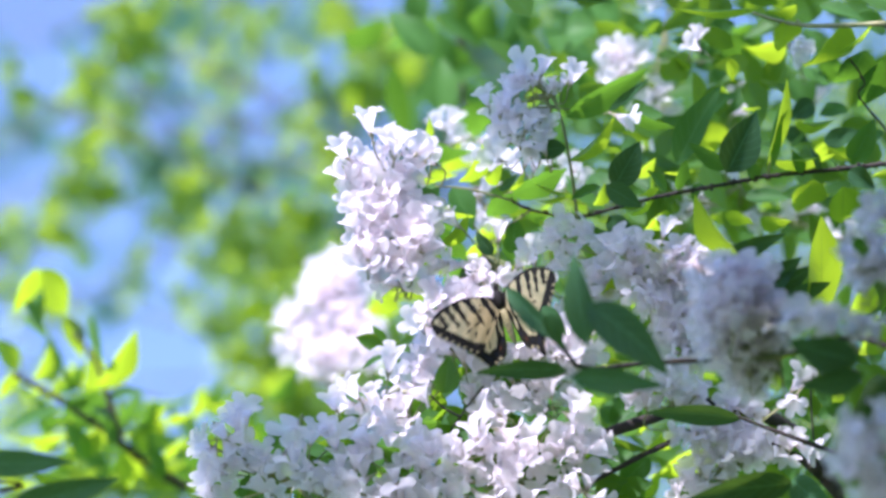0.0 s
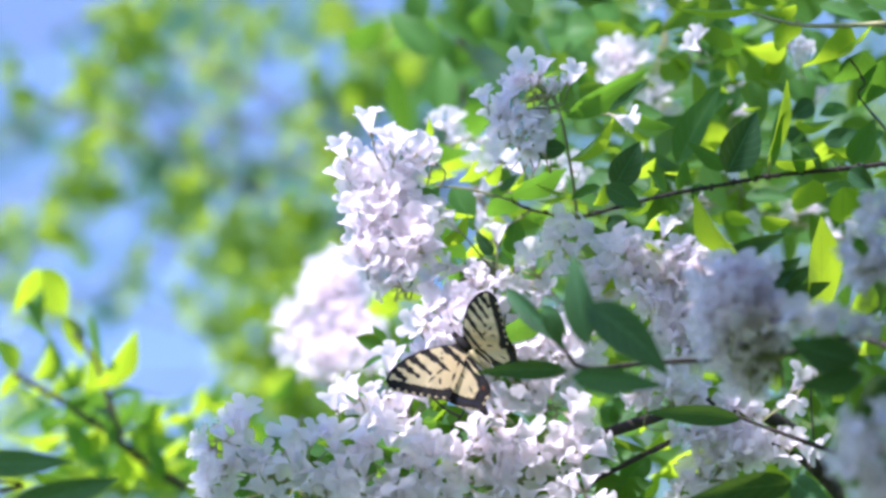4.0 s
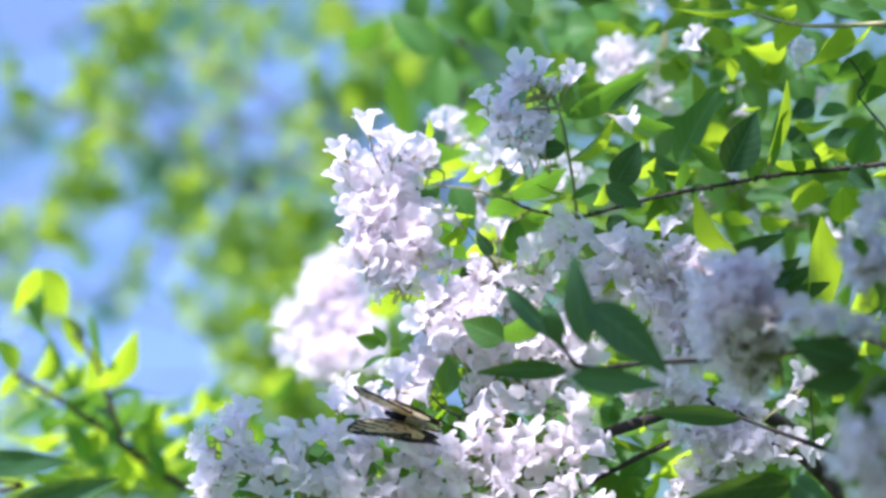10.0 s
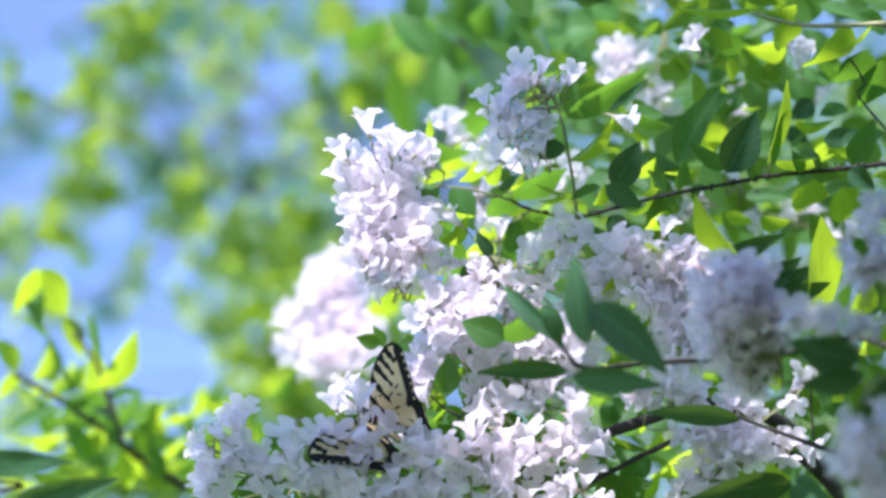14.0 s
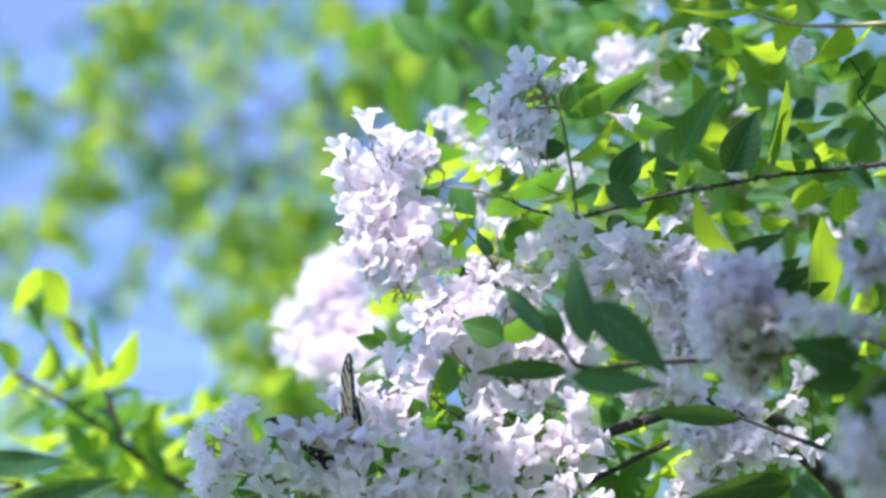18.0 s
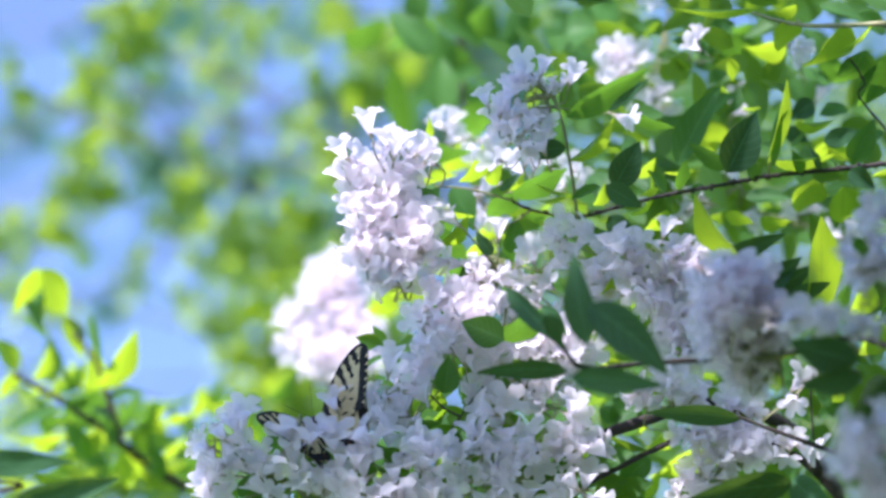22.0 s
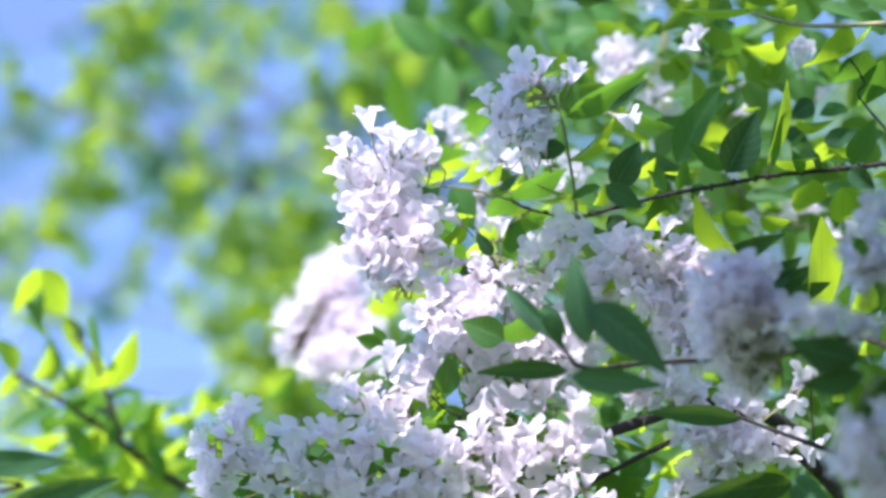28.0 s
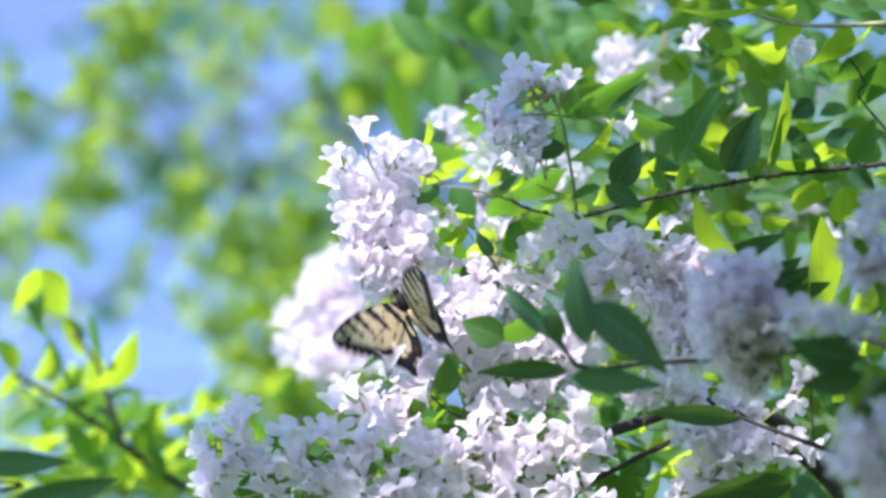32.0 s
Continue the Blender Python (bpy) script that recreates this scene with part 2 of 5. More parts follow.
def tree(foot, height, girth, clumps, seed, label, size, foliage):
    """A tree: trunk, limbs that reach each clump's neighbourhood, and a crown of leaves."""
    rng = random.Random(seed)
    root = tagged(new("tree"), label, "tree", "far trees")
    root.empty_display_size = 0.3
    root.location = foot
    bm = bmesh.new()
    top = Vector((rng.uniform(-0.3, 0.3), rng.uniform(-0.3, 0.3), height))
    mid = top * 0.5 + Vector((rng.uniform(-0.25, 0.25), rng.uniform(-0.25, 0.25), 0))
    sweep(bm, [Vector((0, 0, -0.1)), mid * 0.5, mid, top], girth, girth * 0.2, 12, 0.06, rng)
    part("trunk", bm, BARK, root, "grey-brown furrowed bark")
    leaves = []
    for k, (c, r, count) in enumerate(clumps):
        end = c - root.location
        if k % 9 == 0:
            bm = bmesh.new()
            f = min(0.9, max(0.25, (end.z - 0.6) / height))
            start = top * f if f > 0.5 else mid * (f * 2)
            bend = start.lerp(end, 0.5) + Vector((0, 0, 0.12))
            sweep(bm, [start, bend, end], girth * 0.045, 0.0015, 6, 0.05, rng)
            part("limb", bm, BARK, root)
        leaves.extend(clump_leaves(rng, c, r, count, size, root.location))
    leaf_heap("crown", leaves, root, foliage, "sunlit fresh green leaves with gaps of sky")
    return root


def build_trees():
    rng = random.Random(21)

    def bunches(rows, w0, w1, thick):
        """Bunches of leaves beyond the bush; rows hold their bearing, across and up, and reach, in cm at the bush's distance."""
        made = []
        for u, v, r in rows:
            w = rng.uniform(w0, w1)
            k = 1 + w / 100 / REACH
            made.append((at(u * k, v * k, w), r * k / 100, max(2, round(r * r * thick))))
        return made

    def strays(count, w0, w1, reach, seed):
        """Loose leaves on thin twigs between the bunches."""
        made = []
        while len(made) < count:
            u, v, w = rng.uniform(-30, -3), rng.uniform(-17, 18), rng.uniform(w0, w1)
            # the open stretches of sky
            if (-22 < u < -13.5 and -13.5 < v < -4.5) or (u < -24 and v > 11):
                continue
            if noise.noise((u * 0.16, v * 0.12, seed)) < 0.02 + max(0.0, -14 - u) * 0.012:
                continue
            k = 1 + w / 100 / REACH
            made.append((at(u * k, v * k, w), reach, 2))
        return made

    # the open lower boughs of the tree beyond the bush, mostly in sun
    sunlit = [
        (-20.7, 14.3, 1.67), (-19.8, 15.7, 1.48), (-22.9, 11.5, 1.04), (-21.1, 7.6, 1.04), (-22.7, 4.7, 1.26),
        (-25.0, 2.3, 1.41), (-28.2, 1.1, 1.26), (-16.6, 4.1, 1.26), (-17.9, 2.6, 0.81), 
        (-9.4, 7.6, 0.89), (-8.6, 2.9, 1.04), (-6.8, 5.2, 0.89), (-5.3, 12.8, 1.11), (-5.0, 11.1, 1.33), (-3.1, 14.1, 1.26),
        (-6.1, 0.0, 1.04), (-12.7, 0.8, 1.33), (-12.2, -2.2, 1.26), (-11.6, -4.4, 1.04), (-15.0, -4.4, 0.67), (-14.2, -2.9, 0.74),
        (-11.3, -7.4, 2.00), (-9.0, -9.2, 1.93),
    ]
    sunlit += [
        (-6.8, -11.3, 1.67), (-12.7, -9.2, 1.04), (-8.3, -11.8, 1.48), (-10.5, -5.9, 1.11), (-14.6, -14.4, 1.11),
        (-5.3, 4.1, 1.33), (-8.3, 6.3, 0.67), (-3.5, -4.4, 1.26), (-1.8, 14.5, 1.11), (-0.9, 11.9, 1.33),
        (-16.8, 7.1, 0.52), (-23.9, 10.0, 0.67), (-26.8, -4.4, 0.67), (-28.3, 10.8, 0.81), (-23.5, 0.0, 0.59), (-20.1, -1.4, 0.67),
        (-10.5, 0.0, 0.81), (-6.8, 14.9, 0.81), (-8.3, 12.3, 0.59), (-16.1, -4.4, 0.52), (-27.9, -2.2, 0.96), (-25.0, -3.9, 0.59),
        (-13.5, -12.2, 0.81), (-14.0, 1.5, 1.0), (-13.4, -0.8, 1.1), (-10.5, -2.6, 1.2), (-9.6, 1.0, 1.1), (-15.6, 0.2, 0.8), (-9.4, -4.6, 1.2),
    ]
    sunlit += [
        (-27.6, -10.3, 1.33), (-24.6, -12.6, 1.33), (-21.6, -14.0, 1.63), (-18.7, -14.8, 1.33), (-26.8, -15.5, 1.63), (-16.4, -16.0, 1.26),
        (-12.7, -11.1, 1.11), (-23.5, -15.6, 1.63), (-20.1, -11.1, 0.74), (-13.5, -7.4, 0.81), (-14.2, -5.2, 0.74),
        (-28.3, -7.4, 0.67), (-26.1, -6.6, 0.52), (-11.6, -12.9, 1.11), (-28.7, -13.3, 1.11),
    ]
    near = bunches(sunlit, 200, 280, 12.5) + strays(110, 220, 360, 0.022, 4)
    for k in range(70):
        c = at(rng.uniform(10, 220), rng.uniform(-45, 130), rng.uniform(500, 850))
        near.append((c, rng.uniform(0.12, 0.22), 60))
    for k in range(50):
        c = at(rng.uniform(18, 110), rng.uniform(-45, 75), rng.uniform(420, 620))
        near.append((c, rng.uniform(0.10, 0.2), 70))
    for k in range(60):
        c = at(rng.uniform(-100, 280), rng.uniform(75, 220), rng.uniform(500, 850))
        near.append((c, rng.uniform(0.14, 0.24), 60))
    tree(Vector((1.9, 6.6, 0)), 6.6, 0.16, near, 3, "broad leafy tree, sunlit green, sky between its boughs", 0.034, TREE_LEAF)
    # the bluish tree behind it
    shaded = [
        (-27.0, 8.0, 1.04), (-19.1, 10.1, 0.81), (-15.3, 11.7, 1.04), (-14.6, 8.6, 0.81), (-17.6, 5.8, 1.41), (-17.9, 4.7, 1.41),
        (-16.1, 5.2, 0.89), (-18.3, 12.1, 0.81), (-20.1, 12.6, 0.67), (-16.0, 14.7, 1.11), (-12.0, 13.9, 0.96), (-7.6, 9.1, 0.89),
        (-8.9, 9.5, 0.74), (-7.7, 15.4, 1.04), (-18.3, 3.9, 0.81), (-10.5, -11.8, 1.11), (-9.8, 14.1, 0.74), (-13.1, 5.2, 0.89),
        (-10.9, 4.1, 0.89), (-6.8, 7.1, 1.04), (-6.1, 9.7, 1.19), (-10.5, 1.5, 0.89), (-6.8, 2.3, 1.41), (-5.3, 0.8, 1.48),
        (-21.3, 10.8, 0.59), (-21.6, 14.1, 0.74),
    ]
    shaded += [
        (-24.2, 14.1, 0.44), (-23.9, 6.0, 0.67), (-3.5, 11.9, 1.85), (-2.4, 5.2, 2.22), (-8.3, 0.0, 1.26), (-7.2, -4.4, 2.22),
        (-5.3, -7.4, 2.22), (-6.1, -14.0, 2.22), (-22.7, -1.4, 0.44), (-22.3, -2.9, 0.52), (-19.4, 7.1, 0.52), (-13.5, 11.9, 0.59),
        (-11.3, 6.0, 0.52), (-8.3, 4.5, 0.89),
    ]
    shaded += [
        (-16.4, -14.0, 1.26), (-17.6, -12.6, 0.74), (-14.2, -13.4, 1.11), (-17.4, 15.3, 1.2), (-13.3, 14.2, 0.8),
        (0.6, 14.1, 1.70), (-0.9, 8.6, 1.70), (1.0, 11.1, 2.07), (2.8, 14.1, 1.85), (4.3, 11.5, 1.85),
    ]
    far = bunches(shaded, 340, 460, 9.5) + strays(115, 420, 700, 0.05, 9)
    for k in range(60):
        c = at(rng.uniform(-270, -150), rng.uniform(-80, 150), rng.uniform(900, 1150))
        far.append((c, rng.uniform(0.14, 0.25), 60))
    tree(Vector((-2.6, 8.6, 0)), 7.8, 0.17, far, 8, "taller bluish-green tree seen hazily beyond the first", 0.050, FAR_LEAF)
    dim = []
    for k in range(90):
        c = at(rng.uniform(5, 230), rng.uniform(-70, 160), rng.uniform(900, 1300))
        dim.append((c, rng.uniform(0.2, 0.36), 44))
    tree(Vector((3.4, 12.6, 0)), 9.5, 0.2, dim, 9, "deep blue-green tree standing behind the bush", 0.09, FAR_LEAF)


# ---- the tree overhead, whose boughs dapple the bush ----
def bough(root, start, targets, seed, thick=2.2):
    """A bough: a limb that ends over the bush, with twigs and leaves; its shade falls on targets (u, v, w, reach in cm), the deeper the more leaves."""
    rng = random.Random(seed)
    ends = [(at(u, v, w) + SUN_TO * rng.uniform(1.75, 2.15), r / 100) for u, v, w, r in targets]
    mid = sum((e for e, r in ends), Vector()) / len(ends) + SUN_TO * 0.5 - AWAY * 0.4
    home = root.location + start
    bm = bmesh.new()
    sweep(bm, [Vector((0, 0, 0)), (mid - home) * 0.5 + Vector((0, 0, 0.25)), mid - home], 0.030, 0.006, 8, 0.05, rng)
    leaves = []
    for e, r in ends:
        sweep(bm, [(mid - home) * 0.8 + Vector((0, 0, 0.05)), (mid - home).lerp(e - home, 0.6) + Vector((0, 0, 0.04)), e - home], 0.003, 0.0012, 5)
        side = SUN_TO.orthogonal().normalized()
        other = SUN_TO.cross(side)
        for k in range(int(4 + math.pi * r * r / 0.00048 * thick)):
            a, q = rng.uniform(0, 6.283), r * math.sqrt(rng.random())
            p = e + side * (q * math.cos(a)) + other * (q * math.sin(a)) + SUN_TO * rng.uniform(-0.06, 0.06)
            z = (SUN_TO + Vector((rng.gauss(0, 0.35), rng.gauss(0, 0.35), rng.gauss(0, 0.35)))).normalized()
            y = Vector((rng.gauss(0, 1), rng.gauss(0, 1), rng.gauss(0, 1)))
            y = (y - z * y.dot(z)).normalized()
            m = Matrix((y.cross(z), y, z)).transposed().to_4x4()
            m.translation = p - y * 0.02 - home
            leaves.append(m @ Matrix.Diagonal((0.027, 0.04, 0.04, 1)))
    ob = part("bough", bm, BARK, root)
    ob.location = start
    leaf_heap("foliage", leaves, ob, TREE_LEAF, "")
    return ob


def build_shade_tree():
    root = tagged(new("tree"), "tall leafy tree whose boughs overhang and dapple the bush", "tree")
    root.location = (0.9, -0.9, 0)
    bm = bmesh.new()
    rng = random.Random(77)
    sweep(bm, [Vector((0, 0, -0.1)), Vector((0.06, 0, 1.8)), Vector((0.0, 0.1, 3.6)), Vector((0.1, 0.15, 5.4))], 0.17, 0.06, 12, 0.05, rng)
    part("trunk", bm, BARK, root, "grey-brown furrowed bark")
    still = []
    still.append(bough(root, Vector((0.05, 0.10, 4.1)), (
        (22.6, -11.39, -48.6, 2.0),
        (22.6, -13.6, -48.6, 2.0),
        (22.98, -9.48, -48.6, 2.0),
        (23.94, -10.05, -48.6, 2.1),
        (23.94, -12.64, -48.6, 2.1),
        (23.94, -8.52, -48.6, 1.7),
        (24.51, -9.48, -48.6, 2.0),
        (24.51, -11.68, -48.6, 2.0),
        (24.51, -13.6, -48.6, 2.0),
        (-23.55, -12.16, -40.5, 2.0),
        (-20.95, -13.42, -40.5, 2.0),
        (7.83, -2.96, -34.0, 1.6),
        (10.22, -7.93, -34.0, 1.7),
        (10.51, -4.58, -34.0, 2.1),
        (12.13, -6.3, -34.0, 1.4),
        (15.47, -3.63, -25.0, 1.9),
        (15.85, -2.01, -25.0, 1.7),
        (15.85, -5.25, -25.0, 1.7),
        (15.85, -0.96, -25.0, 1.7),
        (15.85, -6.59, -25.0, 1.9),), 201))
    still.append(bough(root, Vector((0.03, 0.12, 4.2)), (
        (17.19, -6.97, -25.0, 2.6),
        (17.48, -3.92, -25.0, 2.6),
        (18.15, -2.01, -25.0, 1.9),
        (18.01, -4.95, -25.0, 2.1),
        (18.62, -7.26, -25.0, 2.1),
        (18.82, -3.25, -25.0, 1.7),
        (19.77, -5.64, -25.0, 2.1),
        (20.39, -4.29, -35.7, 1.9),
        (20.44, -6.59, -34.0, 1.7),
        (20.91, -4.28, -37.4, 1.7),
        (20.49, -5.33, -47.6, 2.0),
        (20.49, -7.86, -47.6, 1.7),
        (21.14, -5.99, -47.6, 2.0),
        (22.9, -4.56, -37.4, 2.1),
        (23.78, -0.96, -34.0, 1.4),
        (22.73, -6.27, -47.6, 2.0),
        (24.16, 1.34, -34.0, 1.7),
        (24.16, -0.67, -34.0, 1.9),), 202))
    still.append(bough(root, Vector((0.01, 0.10, 4.4)), (
        (24.83, -2.01, -34.0, 1.7),
        (24.36, 0.38, -39.1, 2.1),
        (24.36, -1.61, -39.1, 1.9),
        (25.12, 0.38, -34.0, 2.1),
        (25.12, -1.34, -34.0, 1.9),
        (24.8, -4.94, -37.4, 1.6),
        (25.5, 1.72, -34.0, 1.9),
        (25.79, 1.34, -34.0, 1.7),
        (25.79, -0.67, -34.0, 1.9),
        (25.31, 1.33, -39.1, 2.1),
        (5.06, -7.3, -20.4, 1.5),
        (7.46, -7.17, -23.8, 1.4),
        (19.3, -15.1, -10.0, 2.2),
        (22.8, -15.4, -10.0, 1.8),
        (-14.5, -14.3, -2.0, 1.0),
        (-14.1, -13.2, -2.0, 1.3),
        (-13, -12.1, -2.0, 1.5),
        (-12.3, -15.1, -2.0, 1.5),
        (-11.2, -14.7, -2.0, 1.3),), 203))
    still.append(bough(root, Vector((-0.01, 0.12, 4.5)), (
        (5.1, 9.0, 4.0, 2.2),
        (6.6, 7.5, 4.0, 1.9),
        (15.3, -3.0, 5.0, 1.9),
        (21.4, -1.8, -5.0, 1.6),
        (12.4, 5.4, 10.0, 1.9),
        (15.3, 13.2, 14.0, 1.9),
        (16.5, 12.0, 15.0, 2.3),
        (17.0, 8.8, 10.0, 1.9),
        (17.9, 15.4, 12.0, 1.9),
        (19.9, 12.7, 13.0, 1.7),
        (24.4, 9.2, 12.0, 1.5),
        (25.2, 7.7, 13.0, 1.5),
        (29.0, 8.5, 12.0, 1.7),
        (14.8, 16.6, 30.0, 2.4),
        (15.8, 14.4, 25.0, 3.2),
        (18.8, 13.0, 30.0, 2.4),
        (28.5, 4.4, 20.0, 2.0),
        (10.5, 16.5, 25.0, 3.0),
        (21.0, 16.5, 20.0, 2.4),), 204))
    # a thin veil that half shades the outermost low blossoms
    still.append(bough(root, Vector((0.02, 0.14, 4.6)), (
        (-12.5, -14.8, -2.0, 1.5),
        (-9.0, -13.4, -1.0, 1.7),
        (-6.2, -15.0, -3.0, 1.9),
        (-7.0, -12.0, -1.0, 1.2),
        (-4.2, -13.0, -3.0, 1.3),
        (-2.4, -15.6, -3.0, 1.7),
        (0.2, -16.0, -2.0, 1.4),), 205, 0.9))
    # and another over the blossoms by the low branch
    still.append(bough(root, Vector((0.04, 0.14, 4.7)), (
        (14.6, -9.4, 3.0, 1.8),
        (17.2, -11.8, 2.0, 1.9),
        (19.2, -10.8, 3.0, 1.6),
        (18.6, -13.2, 2.0, 1.9),
        (17.2, -15.2, 2.0, 1.8),), 206, 0.15))
    low = bough(root, Vector((0.0, 0.1, 3.7)), (
        (-13.1, -11.8, 0.0, 2.0),
        (-14.2, -14.0, 0.0, 2.0),
        (-11.3, -14.4, 0.0, 2.0),
        (-9.0, -12.9, 0.0, 2.0),
        (-6.8, -11.1, 0.0, 2.0),
        (-6.8, -14.0, 0.0, 2.0),
        (-4.2, -10.3, 0.0, 1.9),
        (-4.2, -13.3, 0.0, 2.0),
        (-1.6, -11.8, 0.0, 2.0),
        (-1.6, -14.8, 0.0, 2.0),
        (1.0, -13.3, 0.0, 1.9),
        (-5.0, -15.9, 0.0, 1.9),
        (-11.3, -16.3, 0.0, 1.9),
        (2.8, -14.8, 0.0, 1.9),
        (-2.4, -9.3, 2.0, 1.5),
        (2.1, -12.5, -1.0, 1.5),
        (3.6, -11.1, 0.0, 1.1),
        (4.3, -13.3, -1.0, 1.6),
        (6.5, -12.9, 0.0, 1.3),
        (6.1, -15.5, 0.0, 1.3),
        (4.3, -15.5, -1.0, 1.4),
        (3.0, -10.0, 1.0, 1.6),
        (0.5, -10.0, 1.0, 1.6),
        (-9.5, -15.5, 0.0, 1.8),
        (-8.0, -10.5, 0.0, 1.6),), 202, 0.85)
    high = bough(root, Vector((0.08, 0.14, 5.0)), (
        (-3.5, 5.6, 3.0, 2.1),
        (-5.4, 3.8, 3.0, 2.1),
        (-3.1, 2.3, 3.0, 2.2),
        (-5.0, 0.8, 3.0, 2.1),
        (-2.4, -0.3, 3.0, 1.9),
        (-6.1, 5.6, 3.0, 1.5),
        (0.6, -4.5, 5.0, 2.1),
        (2.1, -2.2, 5.0, 1.9),
        (-0.2, -6.4, 5.0, 1.5),), 203, 0.7)
    leaves = []
    for k in range(26):
        a, r = rng.uniform(0, 6.283), rng.uniform(0.1, 1.15)
        c = Vector((0.9 + 0.3 + r * math.cos(a), -1.3 + r * math.sin(a), rng.uniform(4.9, 6.6)))
        if k % 2 == 0:
            bm = bmesh.new()
            end = c - root.location
            sweep(bm, [Vector((0.06, 0.12, 4.6)), Vector((0.06, 0.12, 4.9)).lerp(end, 0.5), end], 0.03, 0.006, 6, 0.05, rng)
            part("limb", bm, BARK, root)
        leaves.extend(clump_leaves(rng, c, rng.uniform(0.3, 0.48), 110, 0.08, root.location))
    leaf_heap("crown", leaves, root, TREE_LEAF, "fresh green leaves")
    return still, low, high


# ---- the flowering bush ----
BASE = Vector((0.62, 3.75, 0.0))
bush = tagged(new("beauty_bush"), "arching flowering bush full of pale pink-white bell blossoms and green leaves", "bush")
bush.location = BASE


def branch(points, r0, r1, material, label="", knobs=0, seed=1, name="branch"):
    """A branch through places (u, v, w); r in mm."""
    rng = random.Random(seed)
    pts = [at(*p) - BASE for p in points]
    if name == "cane":
        foot = Vector((rng.uniform(-0.12, 0.12), rng.uniform(-0.12, 0.12), -0.04))
        pts = [foot, foot.lerp(pts[0], 0.5) * 0.9 + Vector((0, 0, 0.15)), *pts]
    bm = bmesh.new()
    sweep(bm, pts, r0 / 1000, r1 / 1000, 8, 0.10, rng)
    for k in range(knobs):
        i = rng.randrange(len(pts) - 1)
        f = rng.random()
        p = pts[i].lerp(pts[i + 1], f)
        rr = (r0 + (r1 - r0) * (i + f) / (len(pts) - 1)) / 1000
        for q in range(rng.randint(1, 4)):
            knob(bm, p + Vector((rng.uniform(-1, 1), rng.uniform(-1, 1), rng.uniform(-1, 1))) * rr * 1.1, rr * rng.uniform(0.6, 1.15), rng)
    return part(name, bm, material, bush, label)


LEAF_COUNT = [0]


def leaf(base, tip, width, roll=0, mature=False, young=False, bend=0):
    """One leaf of the bush from base to tip (u, v, w); width in cm; the mature ones are thicker and bluer, the young ones thin and lime; bend 1 arches it to its right, -1 to its left."""
    k = LEAF_COUNT[0]
    LEAF_COUNT[0] += 1
    shape = (k * 7 + k // 3) % 4 if not bend else (4 if bend > 0 else 6) + k % 2
    ob = new("leaf", LEAF_SETS["mature" if mature else "young" if young else ""][shape])
    ob.parent = bush
    under = young or (roll >= 20 and not mature)
    if under:
        tip = (tip[0], tip[1], base[2] - 0.62 * (tip[1] - base[1]))
        width *= 1.35
    ob.matrix_basis = leaf_pose(at(*base), at(*tip), width / 100, roll, BASE, under)
    return ob


def flower_mesh(seed, openness):
    """A bell with five rounded lobes, 1.7 cm long, on a short hairy calyx and stalk."""
    rng = random.Random(seed)
    seg = 30
    prof = [(0.0, 0.9), (2.0, 1.5), (4.5, 2.6), (7.5, 3.9), (10.5, 4.9), (12.5, 5.8), (14.2, 7.2), (15.4, 8.8), (16.2, 10.4), (16.4, 11.8)]
    verts, faces, uvs, kinds = [], [], [], []
    lobe_len = [rng.uniform(0.82, 1.2) for k in range(5)]
    lobe_tip = [rng.uniform(-2.4, 2.0) for k in range(5)]
    for j, (z, r) in enumerate(prof):
        t = max(0.0, (j - 5) / 4)
        for i in range(seg):
            a = 2 * math.pi * i / seg
            k = int(((a + math.pi / 5) % (2 * math.pi)) / (2 * math.pi / 5))
            c = abs(math.cos(2.5 * a))
            upper = 0.5 + 0.5 * math.cos(a - math.pi / 5)
            shape = 1 - t * (1 - (0.48 + 0.52 * c ** 0.42))
            flare = 1 + (openness * (0.92 + 0.24 * upper) - 1) * t
            rr = r * shape * flare * (1 + t * (lobe_len[k] - 1))
            zz = z - t * (1 - c) * 2.2 + lobe_tip[k] * t * t * c + t * 0.5 * math.sin(7 * a + seed) + t * c * (2.2 - 4.4 * upper)
            bendx = 0.010 * z * z
            verts.append(((rr * math.cos(a) + bendx) / 1000, rr * math.sin(a) / 1000, (zz + 3) / 1000))
            uvs.append((i / seg, j / (len(prof) - 1)))
    for j in range(len(prof) - 1):
        for i in range(seg):
            b = (i + 1) % seg
            faces.append((j * seg + i, j * seg + b, (j + 1) * seg + b, (j + 1) * seg + i))
            kinds.append(0)
    # calyx: a small cup with five narrow teeth, then the stalk
    o = len(verts)
    cup = [(-4.0, 0.45), (0.5, 0.6), (2.2, 1.5), (3.6, 1.7), (6.2, 2.6)]
    for j, (z, r) in enumerate(cup):
        for i in range(10):
            a = 2 * math.pi * i / 10
            rr = r
            zz = z
            if j == 4 and i % 2:
                rr, zz = 1.7, 3.4
            verts.append((rr * math.cos(a) / 1000, rr * math.sin(a) / 1000, zz / 1000))
            uvs.append((i / 10, 0))
    for j in range(len(cup) - 1):
        for i in range(10):
            b = (i + 1) % 10
            faces.append((o + j * 10 + i, o + j * 10 + b, o + (j + 1) * 10 + b, o + (j + 1) * 10 + i))
            kinds.append(1)
    me = mesh_of("flower", verts, faces, uvs, kinds)
    me.materials.append(PETAL)
    me.materials.append(CALYX)
    return me


FLOWERS = [flower_mesh(s, o) for s, o in ((1, 1.0), (2, 1.1), (3, 0.88), (4, 1.15), (5, 0.78), (6, 1.04), (7, 0.95), (8, 0.84))]


